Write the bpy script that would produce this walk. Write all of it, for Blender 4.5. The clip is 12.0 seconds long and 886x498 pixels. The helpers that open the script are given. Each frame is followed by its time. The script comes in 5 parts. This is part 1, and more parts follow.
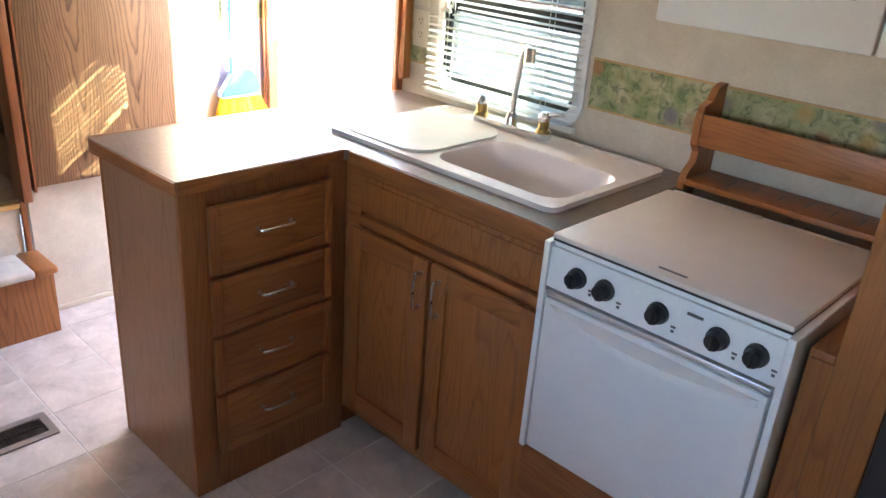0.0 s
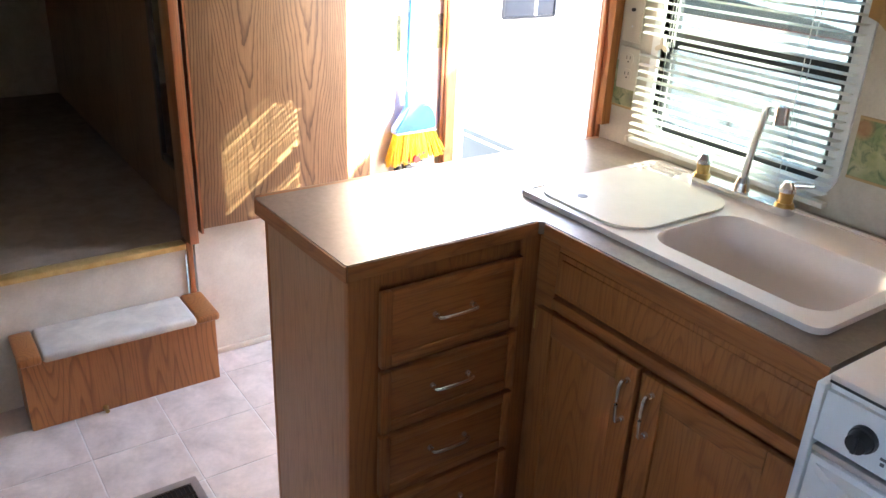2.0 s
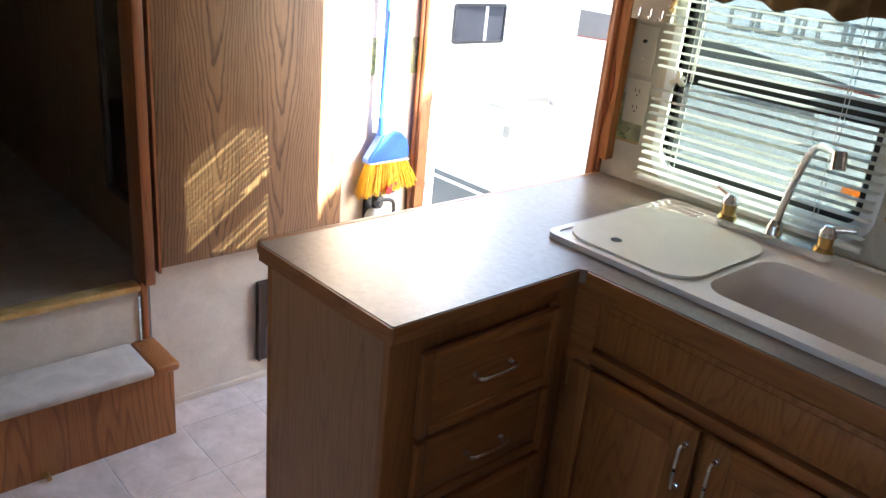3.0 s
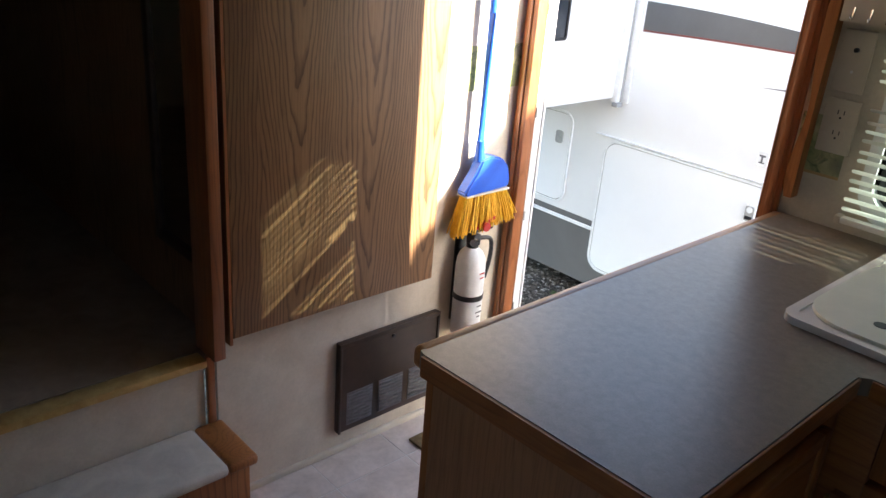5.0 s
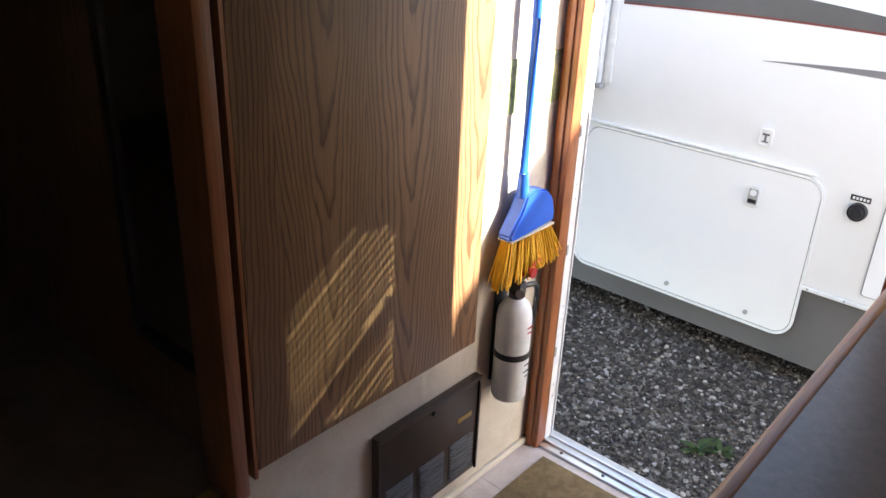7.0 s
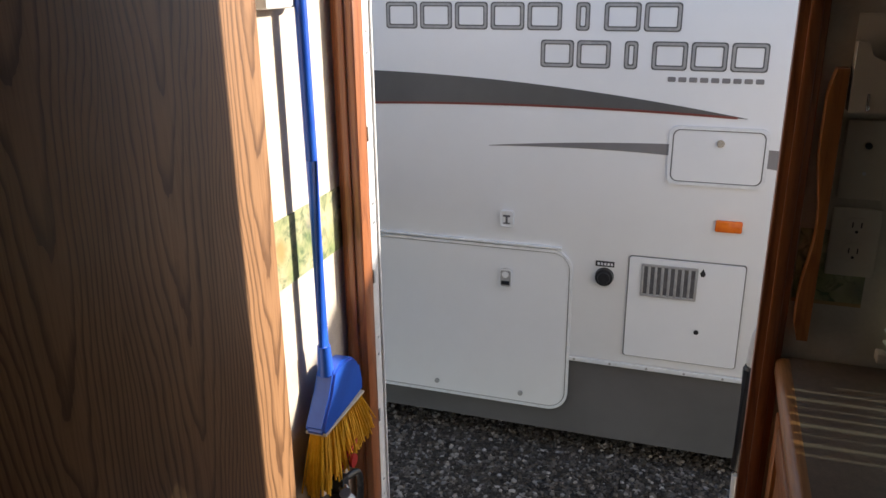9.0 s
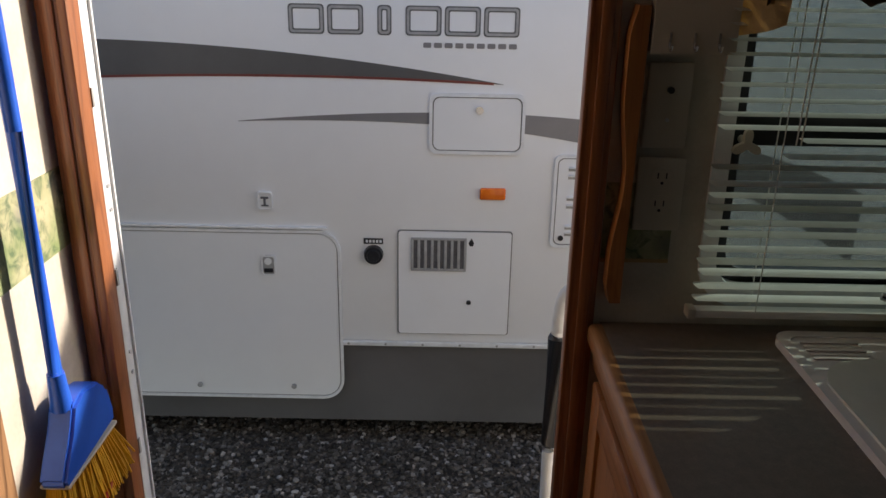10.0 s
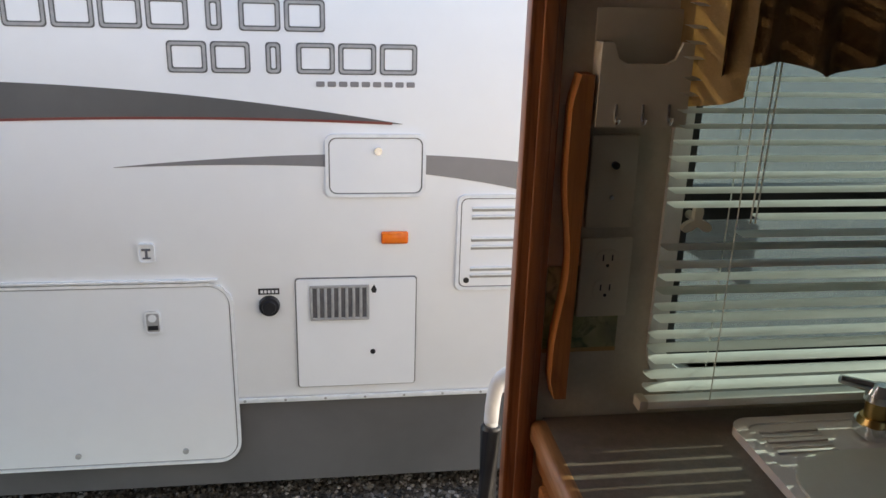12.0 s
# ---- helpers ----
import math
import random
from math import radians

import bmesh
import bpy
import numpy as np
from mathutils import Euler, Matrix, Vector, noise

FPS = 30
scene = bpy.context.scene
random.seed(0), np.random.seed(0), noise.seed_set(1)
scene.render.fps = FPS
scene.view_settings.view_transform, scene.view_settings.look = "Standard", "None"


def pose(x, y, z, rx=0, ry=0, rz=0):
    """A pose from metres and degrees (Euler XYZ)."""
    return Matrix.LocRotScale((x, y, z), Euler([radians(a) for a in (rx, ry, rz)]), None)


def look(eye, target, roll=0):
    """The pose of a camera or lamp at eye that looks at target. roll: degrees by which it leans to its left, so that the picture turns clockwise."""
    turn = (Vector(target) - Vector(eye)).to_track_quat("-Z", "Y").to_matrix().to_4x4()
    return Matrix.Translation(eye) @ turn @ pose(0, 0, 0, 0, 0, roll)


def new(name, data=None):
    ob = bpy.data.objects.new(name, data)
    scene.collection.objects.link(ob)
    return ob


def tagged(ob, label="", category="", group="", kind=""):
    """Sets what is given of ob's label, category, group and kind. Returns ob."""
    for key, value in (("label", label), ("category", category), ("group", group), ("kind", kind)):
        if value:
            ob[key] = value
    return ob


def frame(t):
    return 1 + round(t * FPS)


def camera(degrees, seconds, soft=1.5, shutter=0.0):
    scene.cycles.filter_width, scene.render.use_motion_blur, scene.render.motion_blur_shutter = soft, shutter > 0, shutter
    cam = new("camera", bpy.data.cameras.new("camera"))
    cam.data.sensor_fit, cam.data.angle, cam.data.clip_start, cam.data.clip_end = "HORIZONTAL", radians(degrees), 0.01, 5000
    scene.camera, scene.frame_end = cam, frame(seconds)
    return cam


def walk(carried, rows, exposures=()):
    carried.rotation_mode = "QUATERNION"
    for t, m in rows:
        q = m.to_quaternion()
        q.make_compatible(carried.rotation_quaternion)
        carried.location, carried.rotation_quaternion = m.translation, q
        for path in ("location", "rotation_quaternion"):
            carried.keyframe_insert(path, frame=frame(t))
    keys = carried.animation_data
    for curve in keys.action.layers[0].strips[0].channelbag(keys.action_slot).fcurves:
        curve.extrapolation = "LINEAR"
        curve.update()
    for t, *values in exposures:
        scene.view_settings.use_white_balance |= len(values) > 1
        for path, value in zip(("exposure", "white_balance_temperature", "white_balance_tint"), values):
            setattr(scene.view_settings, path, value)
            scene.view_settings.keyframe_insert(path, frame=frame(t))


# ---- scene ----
cam = camera(57.9, 12.0)
PATH = [
    (0, (0.683, 0.077, 1.545), (-0.56, 1.421, 0.741), 4.3),
    (0.5, (0.632, 0.108, 1.552), (-0.697, 1.345, 0.712), 3.9),
    (1, (0.528, 0.19, 1.541), (-0.883, 1.326, 0.693), 3.8),
    (1.5, (0.429, 0.241, 1.597), (-1.028, 1.304, 0.732), 2.9),
    (2, (0.318, 0.249, 1.579), (-1.168, 1.309, 0.762), 2.6),
    (2.5, (0.138, 0.186, 1.583), (-1.259, 1.374, 0.785), 4.2),
    (3, (-0.006, 0.144, 1.545), (-1.353, 1.415, 0.789), 5.6),
    (3.5, (-0.118, 0.17, 1.523), (-1.478, 1.43, 0.773), 5.5),
    (3.7, (-0.157, 0.178, 1.491), (-1.535, 1.435, 0.769), 5.5),
    (5.3, (-0.696, 0.214, 1.515), (-1.999, 1.499, 0.708), 4.0),
    (5.5, (-0.752, 0.199, 1.533), (-2.037, 1.493, 0.711), 3.5),
    (6, (-0.874, 0.233, 1.515), (-2.135, 1.554, 0.699), 3.18),
    (6.5, (-1.018, 0.266, 1.542), (-2.219, 1.619, 0.691), 2.9),
    (6.7, (-1.071, 0.299, 1.54), (-2.264, 1.656, 0.683), 2.81),
    (8.3, (-1.337, 0.46, 1.528), (-2.24, 2.097, 0.815), -0.5),
    (8.5, (-1.375, 0.481, 1.533), (-2.215, 2.164, 0.856), -0.6),
    (9, (-1.503, 0.602, 1.568), (-2.107, 2.391, 0.909), -0.6),
    (9.5, (-1.539, 0.715, 1.509), (-1.881, 2.575, 0.86), 0.1),
    (10, (-1.595, 0.8, 1.487), (-1.595, 2.673, 0.788), 1.1),
    (10.5, (-1.658, 0.803, 1.483), (-1.466, 2.661, 0.767), 2.1),
    (11, (-1.629, 0.891, 1.517), (-1.443, 2.724, 0.738), 1.9),
    (11.5, (-1.62, 0.945, 1.512), (-1.416, 2.784, 0.753), 2.1),
    (12, (-1.637, 0.989, 1.532), (-1.365, 2.862, 0.885), 1.7),
]
EXPOSURES = [(0.0, 5.5, 6350, 14), (1.5, 5.55, 6350, 14), (2.0, 5.3, 6300, 13), (2.5, 4.85, 6300, 12), (3.0, 4.4, 6250, 11), (3.5, 4.1, 6250, 10), (4.5, 3.4, 6250, 10), (5.5, 2.8, 6250, 10), (6.0, 2.7, 6200, 10), (6.5, 2.85, 6200, 11),
             (8.5, 1.65, 6350, 12), (9.5, 0.9, 6350, 13), (10.0, 0.85, 6400, 13), (10.5, 1.5, 6450, 12), (12.0, 1.8, 6350, 11)]
walk(cam, [(t, look(eye, target, roll)) for t, eye, target, roll in PATH], EXPOSURES)

# ---- light ----
SUN_WAY = Vector((1.0, 0.636, 0.49)).normalized()
ELEVATION = math.asin(SUN_WAY.z)
world = bpy.data.worlds.new("sky")
scene.world = world
world.use_nodes = True
sky = world.node_tree.nodes.new("ShaderNodeTexSky")
sky.sky_type = "NISHITA"
sky.sun_disc = False
sky.sun_elevation = ELEVATION
sky.sun_rotation = math.atan2(SUN_WAY.x, SUN_WAY.y)
background = world.node_tree.nodes["Background"]
background.inputs["Strength"].default_value = 0.15
world.node_tree.links.new(sky.outputs[0], background.inputs[0])
sun_data = bpy.data.lights.new("sun", "SUN")
sun_data.energy, sun_data.angle, sun_data.color = 5.0, radians(0.53), (1.0, 0.9, 0.76)
new("sun", sun_data).matrix_world = look(SUN_WAY * 20, (0, 0, 0))


# ---- materials ----
def node_material(name, rough=0.6, metal=0.0, spec=0.5):
    m = bpy.data.materials.new(name)
    m.use_nodes = True
    b = m.node_tree.nodes["Principled BSDF"]
    b.inputs["Roughness"].default_value, b.inputs["Metallic"].default_value = rough, metal
    b.inputs["Specular IOR Level"].default_value = spec
    return m, m.node_tree.nodes, m.node_tree.links, b


def coords(n, l, scale, loose=False):
    tc, mp = n.new("ShaderNodeTexCoord"), n.new("ShaderNodeMapping")
    l.new(tc.outputs["Object"], mp.inputs[0])
    mp.inputs["Scale"].default_value = scale
    if loose:
        info, mul = n.new("ShaderNodeObjectInfo"), n.new("ShaderNodeMath")
        mul.operation = "MULTIPLY"
        mul.inputs[1].default_value = 37.0
        l.new(info.outputs["Random"], mul.inputs[0])
        l.new(mul.outputs[0], mp.inputs["Location"])
    return mp.outputs[0]


def noise_tex(n, l, vec, scale, detail=4.0, rough=0.55, distortion=0.0):
    t = n.new("ShaderNodeTexNoise")
    t.inputs["Scale"].default_value, t.inputs["Detail"].default_value = scale, detail
    t.inputs["Roughness"].default_value, t.inputs["Distortion"].default_value = rough, distortion
    l.new(vec, t.inputs["Vector"])
    return t.outputs["Fac"]


def ramp(n, l, fac, stops):
    r = n.new("ShaderNodeValToRGB")
    while len(r.color_ramp.elements) < len(stops):
        r.color_ramp.elements.new(0.5)
    for e, (p, c) in zip(r.color_ramp.elements, stops):
        e.position, e.color = p, (*c, 1)
    l.new(fac, r.inputs[0])
    return r.outputs[0]


def mixed(n, l, fac, a, b, kind="MIX"):
    m = n.new("ShaderNodeMix")
    m.data_type, m.blend_type = "RGBA", kind
    for socket, value in ((m.inputs[0], fac), (m.inputs[6], a), (m.inputs[7], b)):
        if isinstance(value, (int, float)):
            socket.default_value = value
        elif isinstance(value, tuple):
            socket.default_value = (*value, 1)
        else:
            l.new(value, socket)
    return m.outputs[2]


def bumped(n, l, b, height, strength, distance=0.002):
    k = n.new("ShaderNodeBump")
    k.inputs["Strength"].default_value, k.inputs["Distance"].default_value = strength, distance
    l.new(height, k.inputs["Height"])
    l.new(k.outputs[0], b.inputs["Normal"])


def rough_by(n, l, b, fac, low, high):
    r = n.new("ShaderNodeMapRange")
    r.inputs[3].default_value, r.inputs[4].default_value = low, high
    l.new(fac, r.inputs[0])
    l.new(r.outputs[0], b.inputs["Roughness"])


def wood(name, dark, light, along="z", rough=0.4, figure=0.4):
    """Oak: long pores, cathedral figure and slow changes of tone."""
    m, n, l, b = node_material(name, rough)
    stretch = {"x": (0.04, 1, 1), "y": (1, 0.04, 1), "z": (1, 1, 0.04)}[along]
    fig = {"x": (0.09, 1, 1), "y": (1, 0.09, 1), "z": (1, 1, 0.09)}[along]
    fine = noise_tex(n, l, coords(n, l, stretch), 260, 3, 0.6)
    field = noise_tex(n, l, coords(n, l, fig), 6.5, 1.5, 0.45)
    wave, mod = n.new("ShaderNodeMath"), n.new("ShaderNodeMath")
    wave.operation, wave.inputs[1].default_value = "MULTIPLY", 30.0
    l.new(field, wave.inputs[0])
    mod.operation, mod.inputs[1].default_value = "FRACT", 0.0
    l.new(wave.outputs[0], mod.inputs[0])
    slow = noise_tex(n, l, coords(n, l, fig), 2.0, 2)
    mid = tuple((a + c) / 2 for a, c in zip(dark, light))
    base = ramp(n, l, slow, [(0.3, mid), (0.7, light)])
    rings = ramp(n, l, mod.outputs[0], [(0.0, (1, 1, 1)), (0.62, (1, 1, 1)), (0.9, tuple(d / max(c, 0.01) for d, c in zip(dark, light))), (1.0, (0.95, 0.95, 0.95))])
    pores = ramp(n, l, fine, [(0.36, (0.66, 0.6, 0.54)), (0.52, (1, 1, 1))])
    c = mixed(n, l, figure, base, rings, "MULTIPLY")
    c = mixed(n, l, 0.55, c, pores, "MULTIPLY")
    l.new(c, b.inputs["Base Color"])
    bumped(n, l, b, fine, 0.12, 0.001)
    rough_by(n, l, b, fine, rough + 0.1, rough - 0.06)
    return m


def mottled(name, a, c, scale, rough=0.6, bump=0.0, fine=None, metal=0.0, spec=0.5, loose=False, speck=0.3):
    m, n, l, b = node_material(name, rough, metal, spec)
    v = coords(n, l, (1, 1, 1), loose)
    big = noise_tex(n, l, v, scale, 5, 0.6, 0.4)
    col = ramp(n, l, big, [(0.32, a), (0.68, c)])
    small = noise_tex(n, l, v, fine or scale * 14, 3, 0.6)
    col = mixed(n, l, speck, col, ramp(n, l, small, [(0.3, (0.72, 0.72, 0.72)), (0.65, (1.0, 1.0, 1.0))]), "MULTIPLY")
    l.new(col, b.inputs["Base Color"])
    if bump:
        bumped(n, l, b, small, bump)
    spread = 0.05 * min(1.0, speck / 0.3)
    rough_by(n, l, b, big, rough + spread, max(rough - spread, 0.02))
    return m


def border_paper(name):
    """Wallpaper border: cream and green ground with leaf and fruit patches."""
    m, n, l, b = node_material(name, 0.55)
    v = coords(n, l, (1, 1, 1))
    ground = ramp(n, l, noise_tex(n, l, v, 14, 3), [(0.35, (0.2, 0.25, 0.1)), (0.62, (0.44, 0.4, 0.24))])
    leaves = noise_tex(n, l, v, 34, 4, 0.6, 1.2)
    c = mixed(n, l, ramp(n, l, leaves, [(0.48, (0, 0, 0)), (0.66, (0.8, 0.8, 0.8))]), ground, (0.06, 0.11, 0.05))
    vor = n.new("ShaderNodeTexVoronoi")
    vor.inputs["Scale"].default_value = 14
    l.new(v, vor.inputs["Vector"])
    fruit = ramp(n, l, vor.outputs["Distance"], [(0.2, (0.75, 0.75, 0.75)), (0.42, (0, 0, 0))])
    pick = n.new("ShaderNodeSeparateColor")
    l.new(vor.outputs["Color"], pick.inputs[0])
    tint = ramp(n, l, pick.outputs[0], [(0.0, (0.32, 0.07, 0.05)), (0.35, (0.45, 0.3, 0.08)), (0.6, (0.13, 0.1, 0.17)), (0.8, (0.3, 0.36, 0.12))])
    c = mixed(n, l, fruit, c, tint)
    l.new(c, b.inputs["Base Color"])
    return m


def brushed(name, colour, rough):
    m, n, l, b = node_material(name, rough, 1.0)
    b.inputs["Base Color"].default_value = (*colour, 1)
    rough_by(n, l, b, noise_tex(n, l, coords(n, l, (1, 1, 1)), 90, 3), rough, rough + 0.12)
    return m


def gravel_material(name, tone):
    m, n, l, b = node_material(name, 0.85)
    geo = n.new("ShaderNodeNewGeometry")
    tones = [(0.0, (0.025, 0.02, 0.016)), (0.5, (0.06, 0.05, 0.041)), (0.8, (0.13, 0.112, 0.095)), (0.93, (0.24, 0.22, 0.2)), (1.0, (0.42, 0.39, 0.36))]
    if tone == "stones":
        c = ramp(n, l, geo.outputs["Random Per Island"], tones)
        c = mixed(n, l, 0.4, c, ramp(n, l, noise_tex(n, l, coords(n, l, (1, 1, 1)), 150, 3), [(0.3, (0.6, 0.6, 0.6)), (0.7, (1, 1, 1))]), "MULTIPLY")
    else:
        vor = n.new("ShaderNodeTexVoronoi")
        vor.inputs["Scale"].default_value = 45
        l.new(coords(n, l, (1, 1, 1)), vor.inputs["Vector"])
        pick = n.new("ShaderNodeSeparateColor")
        l.new(vor.outputs["Color"], pick.inputs[0])
        c = ramp(n, l, pick.outputs[0], tones)
        bumped(n, l, b, vor.outputs["Distance"], 0.9, 0.02)
    l.new(c, b.inputs["Base Color"])
    return m


OAK = wood("oak_cabinet", (0.16, 0.05, 0.013), (0.4, 0.152, 0.042))
OAK_ACROSS = wood("oak_cabinet_across", (0.16, 0.05, 0.013), (0.4, 0.152, 0.042), "x")
OAK_DEPTH = wood("oak_cabinet_depth", (0.16, 0.05, 0.013), (0.4, 0.152, 0.042), "y")


def cathedral(name, dark, light, rough):
    """Flat-sawn oak veneer: strips with nested arches and fine pores, seen on a wall that runs along y."""
    m, n, l, b = node_material(name, rough)
    v = coords(n, l, (1, 1, 1))

    def calc(kind, a, c):
        k = n.new("ShaderNodeMath")
        k.operation = kind
        for s, val in zip(k.inputs, (a, c)):
            if isinstance(val, (int, float)):
                s.default_value = val
            else:
                l.new(val, s)
        return k.outputs[0]
    split = n.new("ShaderNodeSeparateXYZ")
    l.new(v, split.inputs[0])
    warp = noise_tex(n, l, coords(n, l, (1, 1, 0.35)), 5, 2)
    y = calc("ADD", split.outputs["Y"], calc("MULTIPLY", warp, 0.1))
    t = calc("PINGPONG", y, 0.105)
    arch = calc("MULTIPLY", calc("POWER", t, 1.6), 300.0)
    wobble = noise_tex(n, l, coords(n, l, (1, 1, 0.25)), 26, 3)
    phase = calc("ADD", calc("ADD", arch, calc("MULTIPLY", split.outputs["Z"], -6.0)), calc("MULTIPLY", wobble, 1.3))
    line = calc("FRACT", phase, 0.0)
    fine = noise_tex(n, l, coords(n, l, (1, 1, 0.04)), 260, 3, 0.6)
    slow = noise_tex(n, l, coords(n, l, (1, 1, 0.1)), 7, 3)
    base = ramp(n, l, slow, [(0.3, tuple(0.7 * c for c in light)), (0.7, light)])
    lines = ramp(n, l, line, [(0.0, (0.75, 0.73, 0.7)), (0.12, (1, 1, 1)), (0.6, (1, 1, 1)), (0.92, tuple(d / c for d, c in zip(dark, light)))])
    c = mixed(n, l, 0.75, base, lines, "MULTIPLY")
    c = mixed(n, l, 0.5, c, ramp(n, l, fine, [(0.36, (0.6, 0.56, 0.5)), (0.54, (1, 1, 1))]), "MULTIPLY")
    l.new(c, b.inputs["Base Color"])
    bumped(n, l, b, fine, 0.12, 0.001)
    rough_by(n, l, b, fine, rough + 0.08, rough - 0.05)
    return m


OAK_PANEL = cathedral("oak_closet_panel", (0.085, 0.038, 0.017), (0.33, 0.178, 0.085), 0.42)
OAK_BEDROOM = wood("bedroom_panel", (0.1, 0.047, 0.022), (0.31, 0.175, 0.088), "z", 0.42, 0.5)
OAK_STEP = wood("oak_step", (0.16, 0.055, 0.016), (0.42, 0.17, 0.052), "z", 0.4, 0.6)
CASING = wood("stained_casing", (0.1, 0.03, 0.012), (0.33, 0.12, 0.045), "z", 0.3)
SIDE = wood("end_panel", (0.22, 0.1, 0.045), (0.42, 0.215, 0.1), "z", 0.42, 0.35)
LAMINATE = mottled("counter_laminate", (0.17, 0.128, 0.098), (0.215, 0.165, 0.128), 60, 0.33, 0.06, 420, speck=0.6)
LAMINATE_EDGE = wood("counter_nosing", (0.22, 0.09, 0.03), (0.46, 0.215, 0.08), "y", 0.35, 0.3)
WALLPAPER = mottled("vinyl_wall", (0.5, 0.44, 0.36), (0.62, 0.56, 0.47), 9, 0.55, 0.05, 120)
BORDER = border_paper("border_paper")
TILE = mottled("vinyl_tile", (0.5, 0.42, 0.37), (0.73, 0.63, 0.57), 9, 0.34, 0.03, 70, loose=True)
GROUT = mottled("tile_joint", (0.66, 0.62, 0.58), (0.74, 0.7, 0.66), 30, 0.6)
CEILING = mottled("ceiling_white", (0.68, 0.66, 0.62), (0.76, 0.74, 0.7), 8, 0.7, 0.05)
BROWN_CARPET = mottled("brown_carpet", (0.22, 0.165, 0.125), (0.32, 0.25, 0.19), 12, 0.95, 0.8, 420)
TREAD_CARPET = mottled("cream_carpet", (0.48, 0.43, 0.37), (0.62, 0.56, 0.48), 16, 0.95, 0.8, 380)
MAT = mottled("door_mat", (0.16, 0.105, 0.045), (0.27, 0.19, 0.09), 40, 0.95, 1.0, 420)
ENAMEL = mottled("white_enamel", (0.74, 0.76, 0.78), (0.8, 0.82, 0.83), 5, 0.28, speck=0.06)
STOVE_TOP = mottled("cream_stove_lid", (0.62, 0.56, 0.51), (0.68, 0.62, 0.57), 6, 0.3, speck=0.06)
SINK = mottled("sink_acrylic", (0.72, 0.66, 0.63), (0.78, 0.72, 0.69), 6, 0.25, speck=0.06)
BOARD = mottled("sink_cover", (0.66, 0.64, 0.55), (0.72, 0.7, 0.61), 12, 0.4, speck=0.06)
CHROME = brushed("chrome", (0.75, 0.76, 0.78), 0.1)
BRASS = brushed("brass", (0.5, 0.34, 0.13), 0.24)
GOLD_TRIM = mottled("gold_nosing", (0.42, 0.27, 0.09), (0.6, 0.42, 0.17), 25, 0.35, metal=0.3)
ALU = brushed("aluminium", (0.72, 0.73, 0.75), 0.3)
WHITE_METAL = mottled("white_painted_metal", (0.68, 0.69, 0.7), (0.8, 0.81, 0.82), 20, 0.4, speck=0.06)
BLACK = mottled("black_plastic", (0.012, 0.012, 0.014), (0.025, 0.025, 0.028), 20, 0.35, speck=0.06)
BROWN_METAL = mottled("brown_metal", (0.028, 0.017, 0.013), (0.045, 0.028, 0.02), 12, 0.45, speck=0.06)
GRILLE = mottled("grey_louvre", (0.1, 0.1, 0.11), (0.15, 0.15, 0.16), 40, 0.5)
BLUE = mottled("blue_plastic", (0.015, 0.08, 0.5), (0.025, 0.12, 0.62), 15, 0.3, speck=0.06)
YELLOW = mottled("yellow_bristle", (0.72, 0.38, 0.015), (0.86, 0.52, 0.03), 60, 0.5)
RED = mottled("red_plastic", (0.4, 0.02, 0.02), (0.5, 0.04, 0.03), 20, 0.4)
AMBER = mottled("amber_lens", (0.75, 0.13, 0.01), (0.85, 0.2, 0.015), 30, 0.2, speck=0.06)
ALMOND = mottled("almond_plastic", (0.56, 0.5, 0.41), (0.62, 0.56, 0.46), 10, 0.35, speck=0.06)
FABRIC = mottled("valance_fabric", (0.14, 0.08, 0.04), (0.3, 0.19, 0.1), 14, 0.9, 0.6, 300)
LINING = mottled("valance_lining", (0.42, 0.28, 0.13), (0.52, 0.36, 0.18), 14, 0.9, 0.4, 300)
BLIND = mottled("blind_slat", (0.72, 0.72, 0.68), (0.8, 0.8, 0.77), 12, 0.4, speck=0.06)
RV_WHITE = mottled("trailer_white", (0.765, 0.775, 0.79), (0.79, 0.8, 0.815), 1.2, 0.3, 0.0, 9, speck=0.06)
RV_SKIRT = mottled("trailer_skirt", (0.095, 0.092, 0.092), (0.125, 0.12, 0.12), 2, 0.45, speck=0.06)
RV_GREY = mottled("decal_grey", (0.085, 0.085, 0.087), (0.11, 0.11, 0.112), 3, 0.35, speck=0.06)
RV_MID = mottled("decal_mid_grey", (0.19, 0.185, 0.19), (0.23, 0.22, 0.225), 3, 0.35, speck=0.06)
RV_RED = mottled("decal_red", (0.16, 0.035, 0.03), (0.2, 0.05, 0.04), 3, 0.35, speck=0.06)
SEAL = mottled("grey_seal", (0.3, 0.3, 0.3), (0.4, 0.4, 0.39), 30, 0.6)
HATCH_LINE = mottled("hatch_gap", (0.13, 0.13, 0.125), (0.24, 0.235, 0.22), 14, 0.7)
GRAVEL = gravel_material("gravel_bed", "bed")
STONES = gravel_material("gravel_stones", "stones")


def tinted_pane(name, tint):
    """Thin tinted glass: clear body with a sharp reflection."""
    m = bpy.data.materials.new(name)
    m.use_nodes = True
    n, l = m.node_tree.nodes, m.node_tree.links
    clear, gloss, mix = n.new("ShaderNodeBsdfTransparent"), n.new("ShaderNodeBsdfGlossy"), n.new("ShaderNodeMixShader")
    clear.inputs[0].default_value = (*tint, 1)
    gloss.inputs["Roughness"].default_value = 0.02
    mix.inputs[0].default_value = 0.05
    l.new(clear.outputs[0], mix.inputs[1])
    l.new(gloss.outputs[0], mix.inputs[2])
    l.new(mix.outputs[0], n["Material Output"].inputs["Surface"])
    return m


